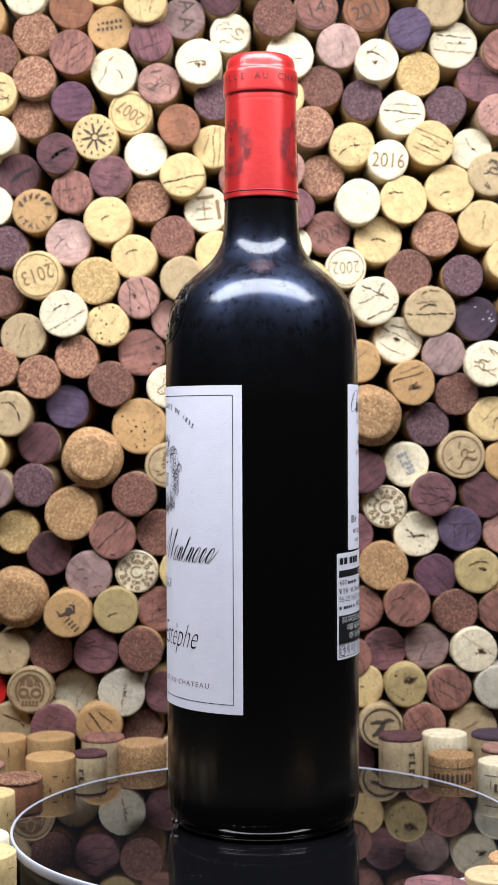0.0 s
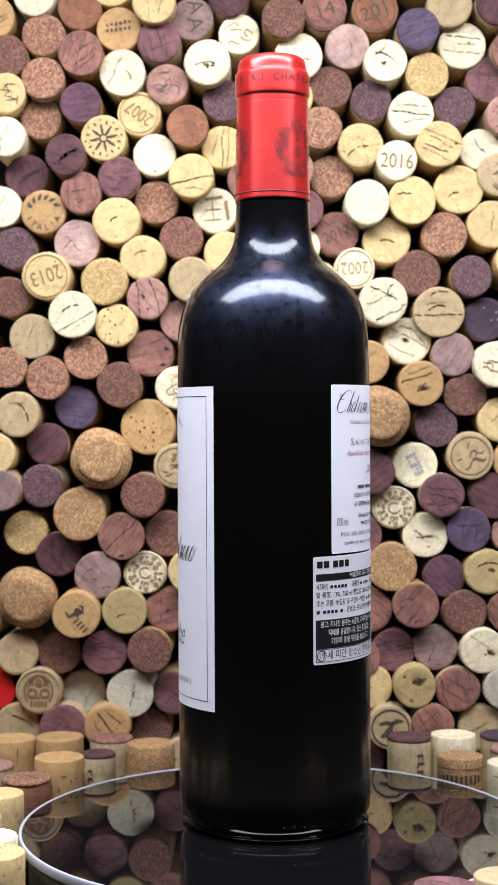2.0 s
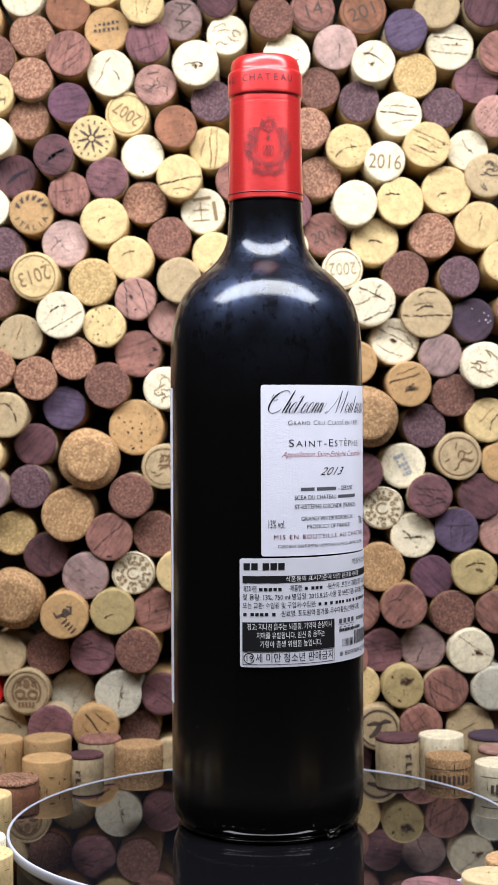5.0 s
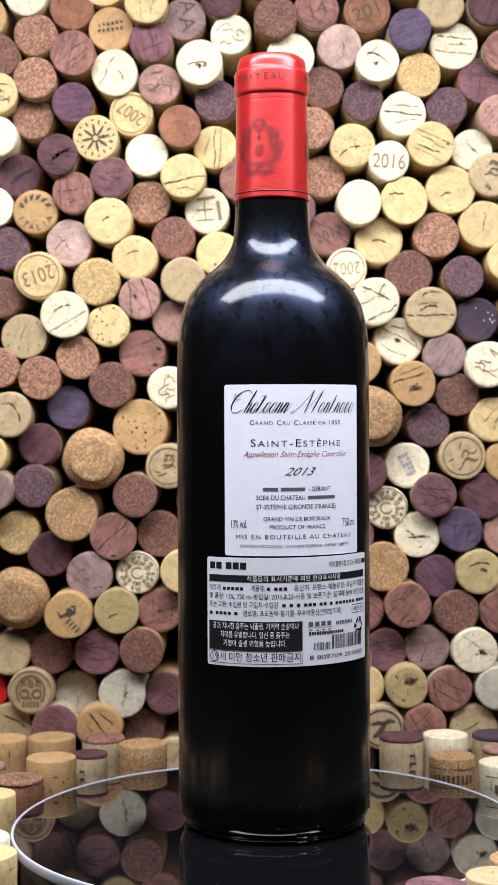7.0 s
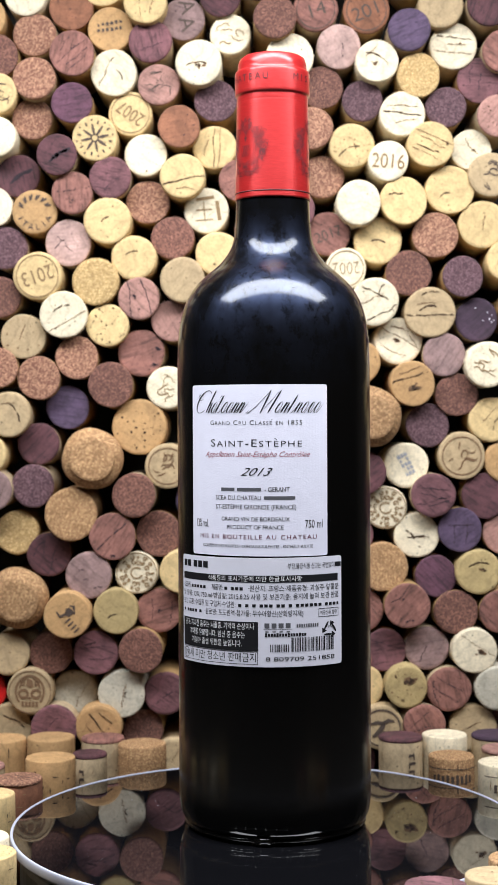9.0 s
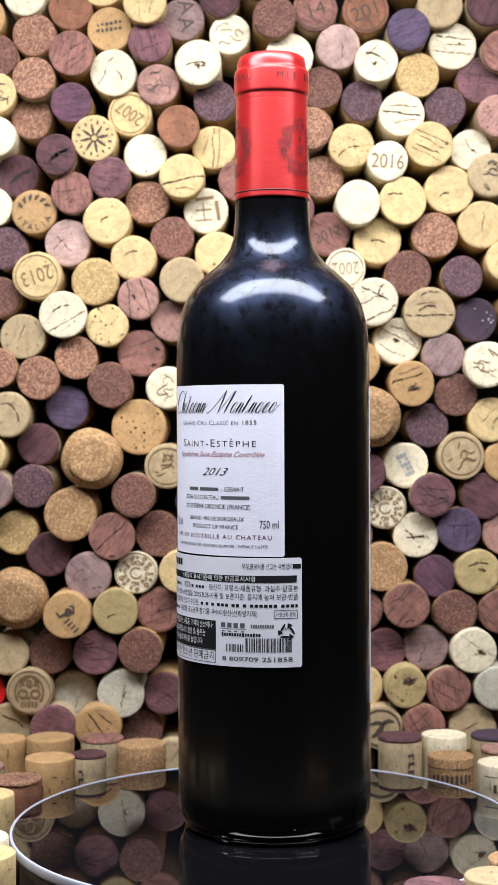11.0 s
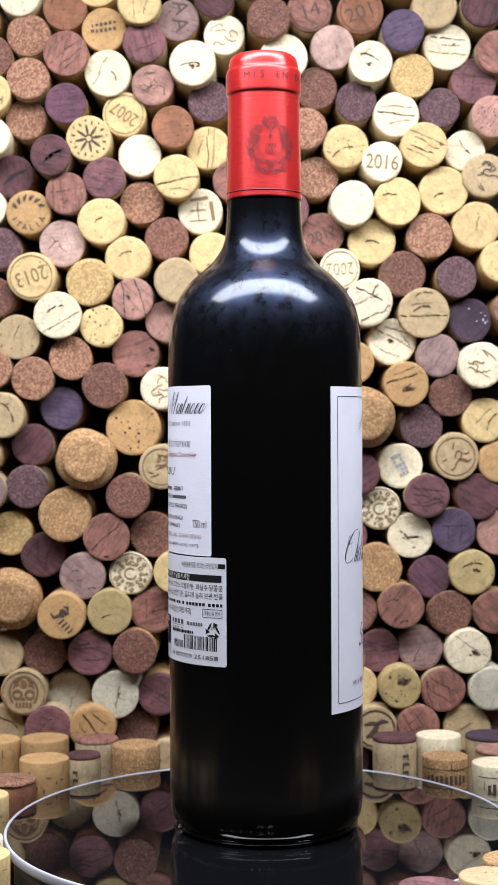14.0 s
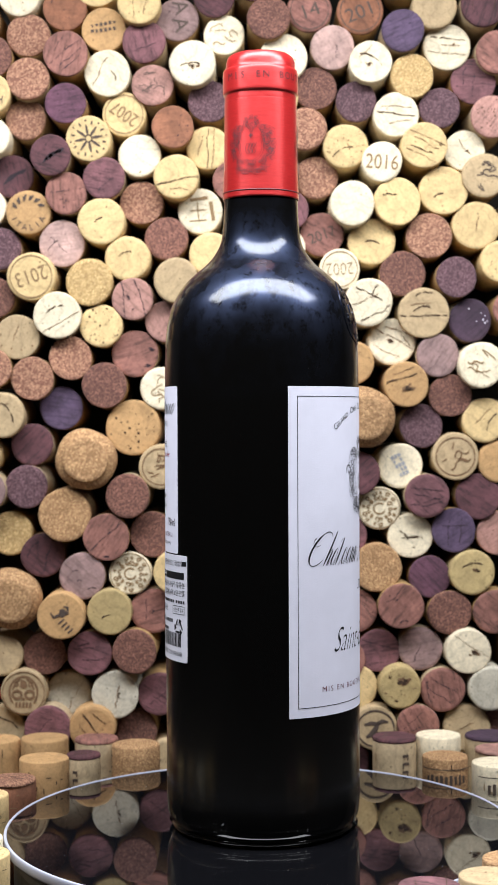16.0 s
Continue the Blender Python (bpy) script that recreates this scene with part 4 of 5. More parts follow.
def mark_mesh(kind, turn_no=0):
    """What is stamped, split or worn in a cork's end, as (name, mesh)."""
    rng = random.Random(sum(map(ord, kind)) + 131 * turn_no)
    bm = bmesh.new()
    name, mat = "stamp", BURN
    R = RC
    if ":" in kind:
        return worn_mesh(kind, rng, turn_no)
    if kind in ("2007", "2017", "2013", "2016", "2002", "201", "14", "AA"):
        turn = {"2007": 2.55, "2017": 0.35, "2013": 3.45, "2016": -0.10, "2002": 3.2, "201": 0.35, "14": 0.3, "AA": -0.25}[kind]
        mat = INK if kind in ("AA", "201", "14", "2017") else BURN
        small = kind == "2017"
        ring = kind in ("2007", "2013", "14", "201", "2002")
        hh = 0.60 if ring else 0.48 if small else 0.72
        if kind == "AA":
            for k in (0.38, -0.42):
                letters(bm, "A", 0.72 * R, -0.15 * R, k * R + 0.1 * R, turn=-1.3)
        else:
            letters(bm, kind, hh * R, 0.5 * hh * R * math.sin(turn), -0.5 * hh * R * math.cos(turn), turn=turn, thin=0.02 if kind == "2002" else 0.0, fit_width=(1.25 if small else 1.6 if not ring else 1.3 if len(kind) > 3 else 1.15 if len(kind) > 2 else 0.75) * R)
        if ring:
            ring_line(bm, 0, 0, 0.86 * R, 0.86 * R, 0.04 * R)
    elif kind == "star":
        mat = INK
        for i in range(8):
            a = i * math.pi / 4 + 0.2
            ribbon(bm, [(0.12 * R * math.cos(a), 0.12 * R * math.sin(a)), (0.35 * R * math.cos(a), 0.35 * R * math.sin(a)), (0.62 * R * math.cos(a), 0.62 * R * math.sin(a))], 0.13 * R)
            b = a + math.pi / 8
            bar(bm, 0.70 * R * math.cos(b), 0.70 * R * math.sin(b), 0.16 * R, 0.07 * R, b)
            blob(bm, 0.80 * R * math.cos(a), 0.80 * R * math.sin(a), 0.05 * R, rng)
        ring_line(bm, 0, 0, 0.16 * R, 0.16 * R, 0.05 * R, 16)
    elif kind == "dots":
        mat = BURN
        for i in range(26):
            a = i * 2 * math.pi / 13 + rng.uniform(-0.12, 0.12)
            d = (0.74 if i < 13 else 0.50) * R
            if i % 3:
                curl(bm, d * math.cos(a), d * math.sin(a), rng.uniform(0.09, 0.14) * R, rng.uniform(0, 6.3), rng.uniform(5, 8), 0.060 * R)
            else:
                blob(bm, d * math.cos(a), d * math.sin(a), rng.uniform(0.08, 0.13) * R, rng, squash=0.7, turn=a)
        ring_line(bm, 0, 0, 0.27 * R, 0.25 * R, 0.07 * R, 18, a0=0.8, a1=6.0)
        ring_line(bm, 0, 0, 0.93 * R, 0.93 * R, 0.035 * R)
    elif kind == "skull":
        mat = SPLIT
        ring_line(bm, 0, 0.02 * R, 0.60 * R, 0.68 * R, 0.09 * R, 30, a0=-0.75, a1=math.pi + 0.75)
        for s in (1, -1):
            ring_line(bm, s * 0.27 * R, -0.08 * R, 0.19 * R, 0.17 * R, 0.11 * R, 16)
            ribbon(bm, [(s * 0.12 * R, 0.62 * R), (s * 0.34 * R, 0.42 * R), (s * 0.46 * R, 0.14 * R)], 0.10 * R)
            curl(bm, s * 0.30 * R, 0.34 * R, 0.13 * R, 0.5, 5.0, 0.05 * R, s)
        blob(bm, 0, 0.38 * R, 0.20 * R, rng)
        blob(bm, 0, -0.27 * R, 0.09 * R, rng)
        for k in range(5):
            bar(bm, (k - 2) * 0.15 * R, -0.52 * R, 0.10 * R, 0.22 * R)
        ring_line(bm, 0, 0, 0.90 * R, 0.90 * R, 0.035 * R)
    elif kind == "bird":
        mat = INK
        ring_line(bm, 0, 0, 0.82 * R, 0.80 * R, 0.07 * R)
        ribbon(bm, [(-0.50 * R, 0.16 * R), (-0.20 * R, 0.24 * R), (0.05 * R, 0.20 * R), (0.30 * R, 0.34 * R), (0.56 * R, 0.30 * R)], 0.17 * R)
        ribbon(bm, [(0.12 * R, 0.26 * R), (0.02 * R, 0.02 * R), (-0.16 * R, -0.24 * R), (-0.40 * R, -0.40 * R)], 0.24 * R)
        ribbon(bm, [(-0.05 * R, -0.10 * R), (0.16 * R, -0.20 * R), (0.34 * R, -0.14 * R)], 0.08 * R)
    elif kind == "print":
        mat = INK
        for row in (0.18, -0.08):
            for k in range(6):
                bar(bm, (-0.52 + 0.20 * k) * R, (row + 0.03 * k + rng.uniform(-0.02, 0.02)) * R, rng.uniform(0.06, 0.16) * R, rng.uniform(0.08, 0.17) * R, rng.uniform(-0.2, 0.5))
    elif kind == "bull":
        mat = INK
        blob(bm, 0.05 * R, 0.12 * R, 0.20 * R, rng)
        ribbon(bm, [(-0.45 * R, 0.15 * R), (-0.3 * R, -0.05 * R), (-0.1 * R, 0.05 * R), (0.0, 0.15 * R)], 0.12 * R)
        ribbon(bm, [(0.05 * R, 0.2 * R), (0.3 * R, 0.1 * R), (0.28 * R, 0.4 * R), (0.1 * R, 0.42 * R)], 0.11 * R)
        for k in range(4):
            bar(bm, (0.02 + 0.13 * k) * R, (-0.22 - 0.13 * k) * R, 0.30 * R, 0.07 * R, 0.75)
    elif kind == "ringbars":
        mat = INK
        for i, c in enumerate("ITALIA"):
            a = radians(205 + 26 * i)
            letters(bm, c, 0.27 * R, 0.80 * R * math.cos(a), 0.80 * R * math.sin(a), turn=a + math.pi / 2)
        for i in range(6):
            a = radians(152 - 25 * i)
            bar(bm, 0.68 * R * math.cos(a), 0.68 * R * math.sin(a), 0.08 * R, 0.24 * R, a + 1.2)
            bar(bm, 0.64 * R * math.cos(a + 0.12), 0.64 * R * math.sin(a + 0.12), 0.22 * R, 0.07 * R, a)
    elif kind == "ringscr":
        mat = SPLIT
        ring_line(bm, 0, 0, 0.82 * R, 0.80 * R, 0.045 * R)
        for k in range(7):
            a, d = rng.uniform(0, 6.3), rng.uniform(0.1, 0.45) * R
            x, y, h = d * math.cos(a), d * math.sin(a), rng.uniform(0, 6.3)
            pts = [(x, y)]
            for i in range(7):
                h += rng.uniform(-0.9, 0.9)
                x, y = x + 0.11 * R * math.cos(h), y + 0.11 * R * math.sin(h)
                if math.hypot(x, y) > 0.66 * R:
                    break
                pts.append((x, y))
            if len(pts) > 2:
                ribbon(bm, pts, 0.06 * R)
    elif kind == "frame":
        bar(bm, -0.05 * R, 0.55 * R, 0.80 * R, 0.14 * R, 0.12)
        bar(bm, 0.52 * R, 0.0, 0.16 * R, 0.85 * R, 0.12)
        bar(bm, -0.1 * R, -0.40 * R, 0.75 * R, 0.05 * R, 0.05)
        bar(bm, -0.1 * R, 0.05 * R, 0.70 * R, 0.05 * R, 0.05)
        bar(bm, -0.1 * R, 0.0, 0.05 * R, 0.8 * R, 0.05)
    elif kind == "emb":
        mat = STAMP_GREY
        for i in range(5):
            for j in range(3):
                if (i * 3 + j) % 7 != 4:
                    u, v = (0.21 * i - 0.42) * R, (0.20 * j - 0.20) * R
                    bar(bm, 0.45 * u - 0.89 * v * 0.8 - 0.02 * R, -0.89 * u - 0.45 * v * 0.8 + 0.05 * R, rng.uniform(0.12, 0.19) * R, rng.uniform(0.09, 0.16) * R, -1.1 + rng.uniform(-0.3, 0.3))
    elif kind == "bar":
        mat = WINE
        for k in range(9):
            s = k / 4 - 1
            blob(bm, (0.12 + 0.42 * s) * R, (0.05 + 0.26 * s - 0.1 * s * s) * R, rng.uniform(0.10, 0.19) * R, rng, squash=rng.uniform(0.5, 0.9), turn=0.5)
    elif kind.startswith("scr"):
        mat = INK if kind != "scr2" else BURN
        k = int(kind[3])
        a = rng.uniform(-0.6, 0.6) + (3.1 if k == 2 else 0.0)
        for j in range(5):
            x, y = rng.uniform(-0.45, 0.1) * R, (0.42 - 0.2 * j) * R
            pts = [(x, y)]
            d = rng.uniform(-0.5, 0.5)
            for i in range(rng.randrange(6, 13)):
                d += rng.uniform(-1.3, 1.5)
                x, y = x + 0.13 * R * math.cos(d), y + 0.10 * R * math.sin(d)
                x, y = max(-0.62 * R, min(0.62 * R, x)), max(-0.6 * R, min(0.6 * R, y))
                pts.append((x, y))
            ribbon(bm, [(px * math.cos(a) - py * math.sin(a), px * math.sin(a) + py * math.cos(a)) for px, py in pts], rng.uniform(0.03, 0.06) * R)
    elif kind.startswith("cr"):
        name, mat = "crack", (PIT if turn_no % 2 else INK)
        lean = {"1": 1.45, "2": 0.25, "3": 0.9, "4": 1.9}[kind[2]] + rng.uniform(-0.4, 0.4)
        for j in range(rng.randrange(2, 6)):
            off = rng.uniform(-0.6, 0.6) * R
            half = math.sqrt(max(R * R * 0.85 - off * off, 0)) * rng.choice((0.15, 0.25, 0.4, 0.6, 0.9))
            mid = rng.uniform(-0.4, 0.4) * R
            pts = []
            for i in range(9):
                s = mid - half + 2 * half * i / 8
                o = off + rng.uniform(-0.02, 0.02) * R
                p = (s * math.cos(lean) - o * math.sin(lean), s * math.sin(lean) + o * math.cos(lean))
                d = math.hypot(*p)
                if d > 0.93 * R:
                    p = (p[0] * 0.93 * R / d, p[1] * 0.93 * R / d)
                pts.append(p)
            ribbon(bm, pts, rng.choice((0.012, 0.018, 0.024, 0.034)) * R)
            for i in range(rng.randrange(2)):
                q = rng.choice(pts)
                blob(bm, q[0] * 0.92, q[1] * 0.92 + rng.uniform(-0.04, 0.04) * R, rng.uniform(0.015, 0.05) * R, rng, n=7)
    elif kind == "nick":
        name, mat = "crack", BURN
        a, ox, oy, ln = rng.uniform(0, 6.3), rng.uniform(-0.25, 0.25) * R, rng.uniform(-0.3, 0.3) * R, rng.uniform(0.2, 0.5)
        pts = [(ln * (i / 4 - 1) * R, rng.uniform(-0.025, 0.025) * R) for i in range(9)]
        ribbon(bm, [(ox + x * math.cos(a) - y * math.sin(a), oy + x * math.sin(a) + y * math.cos(a)) for x, y in pts], 0.03 * R)
        for j in range(3):
            b, d = rng.uniform(0, 6.3), rng.uniform(0.3, 0.8) * R
            blob(bm, d * math.cos(b), d * math.sin(b), rng.uniform(0.02, 0.04) * R, rng, n=6)
    elif kind == "holes":
        name, mat = "pit", PIT
        for j in range(42):
            a, d = rng.uniform(0, 6.3), R * 0.85 * math.sqrt(rng.random())
            blob(bm, d * math.cos(a), d * math.sin(a), rng.choice((0.012, 0.018, 0.03, 0.055)) * R, rng, n=9, squash=rng.uniform(0.5, 1), turn=rng.uniform(0, 3))
    elif kind == "sparkle":
        name, mat = "crystal", CRYSTAL
        for j in range(9):
            a, d = rng.uniform(-0.5, 2.6), R * 0.85 * math.sqrt(rng.random())
            bmesh.ops.create_icosphere(bm, subdivisions=1, radius=0.032 * R, matrix=Matrix.Translation((d * math.cos(a), d * math.sin(a), 0)))
    for v in bm.verts:
        v.co.z += 0.00024
    me = bpy.data.meshes.new(name)
    bm.to_mesh(me)
    bm.free()
    me.materials.append(mat)
    return name, me


PICK = random.Random(77)


def make_cork(m, radius, kind, mark="", group="", where="", length=LC, pale=False):
    """One cork; m places its visible end, looking along its own z."""
    s = PICK.choice(SEEDS)
    if mark == "-":
        mark = ""
    elif not mark and kind in ("rose", "plum", "purple", "mauve", "tan", "buff", "cream", "pale", "rust") and PICK.random() < 0.40:
        mark = PICK.choice(("cr1", "cr2", "cr3", "cr4") if kind in ("purple", "plum", "mauve") else ("nick", "nick", "nick", "cr1", "cr2", "cr4"))
    if kind == "mushroom":
        me, name = MUSHROOM, "sparkling_wine_cork"
    elif kind == "red":
        me, name = PLASTIC, "plastic_stopper"
    elif kind in STAINED:
        s = s - s % 2 + 2 if pale and s % 2 else s
        me, name = BODY[("side", min(s, 6))], "wine_cork"
    else:
        me, name = BODY[(kind, s)], "wine_cork"
    ob = new(name, me)
    ob.matrix_world = m @ Matrix.Diagonal((radius / RC, radius / RC, length / LC, 1))
    words = WORDS[kind]
    if mark in MARK_WORDS:
        words += " " + MARK_WORDS[mark]
    elif "h:" in mark:
        words += ", pitted"
    elif "C:" in mark or "n:" in mark:
        words += ", split"
    elif where:
        words += where
    tagged(ob, words, "cork", group)
    if kind in STAINED:
        link_mesh("stained_end", ENDS[(kind, min(s, 6))], ob, "wine-stained end")
    if mark:
        key = (mark, PICK.randrange(8) if mark in VARIED else int(":" in mark and kind in STAINED))
        if key not in MARKS:
            MARKS[key] = mark_mesh(*key)
        n, me = MARKS[key]
        tagged(link_mesh(n, me, ob), kind="stuff")
    return ob


STACK = []


def wall_cork(x, y, z, radius, kind, mark=""):
    """A cork that lies in the stacked wall, its end to the front."""
    STACK.append((x, z, radius))
    make_cork(pose(x, y, z, 90 + PICK.uniform(-1.5, 1.5), PICK.uniform(-1.5, 1.5), 0), radius, kind, mark, "corks stacked in the wall", " stacked in the wall")


wall_cork(-0.1052, 0.1249, 0.3612, 0.0102, "pale")
wall_cork(-0.1250, 0.1262, 0.3510, 0.0102, "tan")
wall_cork(-0.1013, 0.1267, 0.3425, 0.0102, "rose_grain")
wall_cork(-0.0839, 0.1284, 0.3557, 0.0105, "rust", "p:9")
wall_cork(-0.0652, 0.1261, 0.3448, 0.0105, "tan", "print")
wall_cork(-0.0687, 0.1281, 0.3662, 0.0102, "cream")
wall_cork(-0.0479, 0.1183, 0.3554, 0.0101, "cream", "c:80,-.3,.6 c:95,.3,.7")
wall_cork(-0.0460, 0.1231, 0.3384, 0.0102, "plum", "c:20,-.3,.5")
wall_cork(-0.0304, 0.1284, 0.3501, 0.0102, "mauve", "AA")
wall_cork(-0.0127, 0.1251, 0.3603, 0.0099, "purple")
wall_cork(-0.0080, 0.1279, 0.3426, 0.0097, "pale", "scr2")
wall_cork(-0.0827, 0.1192, 0.3320, 0.0106, "rose", "c:40,.1,.9 c:42,-.2,.6 c:38,-.5,.5 c:45,.45,.4")
wall_cork(-0.1185, 0.1232, 0.3318, 0.0099, "brown_grain")
wall_cork(-0.1008, 0.1207, 0.3207, 0.0101, "rose_grain")
wall_cork(-0.0635, 0.1240, 0.3237, 0.0110, "pale", "c:60,.2,.7 n:.25,-.1,-60,.25")
wall_cork(-0.0421, 0.1243, 0.3181, 0.0099, "pink", "scr3")
wall_cork(-0.0229, 0.1181, 0.3270, 0.0109, "pale", "h:0,-.12,.14 n:-.1,-.1,5,.45")
wall_cork(-0.1184, 0.1204, 0.3136, 0.0096, "cream", "scr1")
wall_cork(-0.0831, 0.1211, 0.3090, 0.0096, "grape")
wall_cork(-0.1028, 0.1281, 0.3028, 0.0097, "rose_grain")
wall_cork(-0.0558, 0.1264, 0.3047, 0.0105, "cream", "2007")
wall_cork(-0.0324, 0.1198, 0.2974, 0.0099, "rust", "p:16")
wall_cork(-0.0152, 0.1268, 0.3108, 0.0100, "purple_grain", "-")
wall_cork(-0.0721, 0.1195, 0.2920, 0.0107, "cream", "star")
wall_cork(-0.0485, 0.1248, 0.2848, 0.0102, "pale", "h:.05,-.75,.05")
wall_cork(-0.1189, 0.1194, 0.2929, 0.0096, "pale", "c:100,.3,.8 c:60,0,.4")
wall_cork(-0.0900, 0.1180, 0.2841, 0.0096, "purple", "bar")
wall_cork(-0.0158, 0.1276, 0.2887, 0.0105, "cream", "C:88,.05,.9 c:86,-.18,.9 c:80,.4,.5")
wall_cork(-0.0651, 0.1203, 0.2735, 0.0099, "plum", "c:40,-.3,.5")
wall_cork(-0.0309, 0.1204, 0.2741, 0.0107, "cream", "C:8,-.2,.95 c:5,-.5,.4")
wall_cork(-0.1098, 0.1288, 0.2758, 0.0103, "purple", "bar")
wall_cork(-0.0038, 0.1276, 0.2730, 0.0100, "rose")
wall_cork(-0.0831, 0.1212, 0.2665, 0.0099, "rose", "p:12 c:5,.1,.3")
wall_cork(-0.0478, 0.1286, 0.2629, 0.0103, "rose_grain")
wall_cork(-0.1014, 0.1239, 0.2579, 0.0107, "tan", "ringbars")
wall_cork(-0.1221, 0.1255, 0.2606, 0.0099, "pale")
wall_cork(-0.0665, 0.1203, 0.2532, 0.0112, "cream", "n:-.1,.05,30,.2")
wall_cork(-0.0198, 0.1284, 0.2587, 0.0108, "pale", "frame")
wall_cork(-0.0856, 0.1256, 0.2433, 0.0110, "blush", "c:-50,-.2,.5 c:60,.4,.3")
wall_cork(-0.0360, 0.1286, 0.2459, 0.0103, "brown_grain")
wall_cork(-0.1159, 0.1278, 0.2413, 0.0103, "purple_grain", "-")
wall_cork(-0.0542, 0.1213, 0.2357, 0.0107, "cream", "n:-.1,.2,20,.3")
wall_cork(-0.0143, 0.1220, 0.2375, 0.0107, "cream", "h:-.15,-.45,.06 h:.2,-.45,.06")
wall_cork(-0.0997, 0.1198, 0.2272, 0.0115, "cream", "2013")
wall_cork(-0.0722, 0.1196, 0.2244, 0.0112, "cream_grain")
wall_cork(-0.0311, 0.1187, 0.2250, 0.0107, "buff", "-")
wall_cork(-0.0519, 0.1213, 0.2165, 0.0099, "pink", "C:-78,-.35,.9 C:-75,.35,.9 h:-.2,.1,.09 h:0,-.5,.06")
wall_cork(-0.1182, 0.1246, 0.2176, 0.0099, "brown_grain")
wall_cork(-0.0873, 0.1180, 0.2087, 0.0112, "pale", "n:0,.25,15,.45 c:30,-.3,.9")
wall_cork(-0.0366, 0.1255, 0.2060, 0.0097, "pink", "p:12")
wall_cork(-0.0669, 0.1217, 0.2038, 0.0102, "cream", "holes")
wall_cork(-0.1068, 0.1214, 0.1986, 0.0107, "buff", "c:70,.1,.4 p:8")
wall_cork(-0.0513, 0.1270, 0.1908, 0.0111, "rose", "h:.75,.2,.10 h:.55,-.5,.09")
wall_cork(-0.0817, 0.1233, 0.1886, 0.0102, "rose_grain")
wall_cork(-0.0997, 0.1215, 0.1790, 0.0102, "rose_grain")
wall_cork(-0.0657, 0.1233, 0.1757, 0.0107, "brown_grain")
wall_cork(-0.0387, 0.1258, 0.1743, 0.0102, "pale", "scr2")
wall_cork(-0.1188, 0.1186, 0.1838, 0.0096, "rose_grain", "-")
wall_cork(-0.0868, 0.1287, 0.1651, 0.0103, "violet")
wall_cork(-0.1138, 0.1183, 0.1617, 0.0107, "buff", "n:.25,.1,-60,.5 c:20,.5,.3")
wall_cork(-0.0523, 0.1262, 0.1555, 0.0132, "tan", "holes")
wall_cork(-0.1008, 0.1273, 0.1476, 0.0100, "purple", "-")
wall_cork(-0.1243, 0.1182, 0.1433, 0.0096, "cream")
wall_cork(-0.0740, 0.1135, 0.1405, 0.0146, "mushroom")
wall_cork(-0.0389, 0.1220, 0.1369, 0.0107, "buff", "ringscr")
wall_cork(-0.1032, 0.1244, 0.1275, 0.0102, "purple_grain", "-")
wall_cork(-0.1218, 0.1181, 0.1257, 0.0096, "mauve")
wall_cork(-0.0546, 0.1185, 0.1232, 0.0104, "brown_grain")
wall_cork(-0.0847, 0.1200, 0.1142, 0.0126, "tan_grain")
wall_cork(-0.1115, 0.1285, 0.1051, 0.0106, "cream_grain")
wall_cork(-0.0650, 0.1202, 0.1036, 0.0110, "rose", "C:40,0,.9 h:0,-.85,.09")
wall_cork(-0.0434, 0.1263, 0.1044, 0.0108, "brown_grain")
wall_cork(-0.0961, 0.1282, 0.0945, 0.0106, "purple", "C:75,-.2,.5 C:55,.5,.5 c:70,.2,.4")
wall_cork(-0.0765, 0.1213, 0.0851, 0.0110, "mauve", "n:-.3,.2,0,.15 n:.4,-.55,10,.2 n:-.1,-.2,5,.12")
wall_cork(-0.0538, 0.1238, 0.0860, 0.0102, "pale", "dots")
wall_cork(-0.0326, 0.1180, 0.0868, 0.0101, "cream")
wall_cork(-0.1099, 0.1135, 0.0741, 0.0146, "mushroom")
wall_cork(-0.0858, 0.1130, 0.0671, 0.0111, "tan", "bull")
wall_cork(-0.0634, 0.1178, 0.0683, 0.0107, "straw", "n:-.1,-.2,20,.25")
wall_cork(-0.0432, 0.1251, 0.0678, 0.0108, "rose", "h:0,0,.06 c:85,.3,.5 c:85,-.5,.5")
wall_cork(-0.1151, 0.1213, 0.0476, 0.0102, "buff", "h:.1,.1,.04")
wall_cork(-0.0951, 0.1241, 0.0479, 0.0102, "brown_grain")
wall_cork(-0.0732, 0.1209, 0.0483, 0.0105, "plum", "c:0,.2,.5 c:0,-.3,.5 C:10,.45,.3")
wall_cork(-0.0517, 0.1176, 0.0495, 0.0104, "brown_grain")
wall_cork(-0.1257, 0.1261, 0.0295, 0.0092, "red")
wall_cork(-0.1044, 0.1188, 0.0302, 0.0110, "buff", "skull")
wall_cork(-0.0843, 0.1303, 0.0277, 0.0109, "shade_pale", "c:60,-.3,.6")
wall_cork(-0.0613, 0.1222, 0.0283, 0.0113, "shade_pale", "c:80,-.1,.5 n:.2,0,70,.15")
wall_cork(-0.0405, 0.1248, 0.0280, 0.0103, "plum", "c:50,0,.5")
wall_cork(-0.1156, 0.1229, 0.0122, 0.0113, "buff", "C:-40,.3,.5")
wall_cork(-0.0928, 0.1173, 0.0128, 0.0112, "plum", "c:40,.2,.4")
wall_cork(-0.0719, 0.1170, 0.0133, 0.0110, "tan", "C:-50,.1,.6 C:-45,.5,.4 c:-50,-.3,.5")
wall_cork(-0.0516, 0.1282, 0.0098, 0.0100, "brown_grain")
wall_cork(0.0131, 0.1194, 0.3486, 0.0101, "brown_grain")
wall_cork(0.0326, 0.1260, 0.3537, 0.0105, "rose", "14")
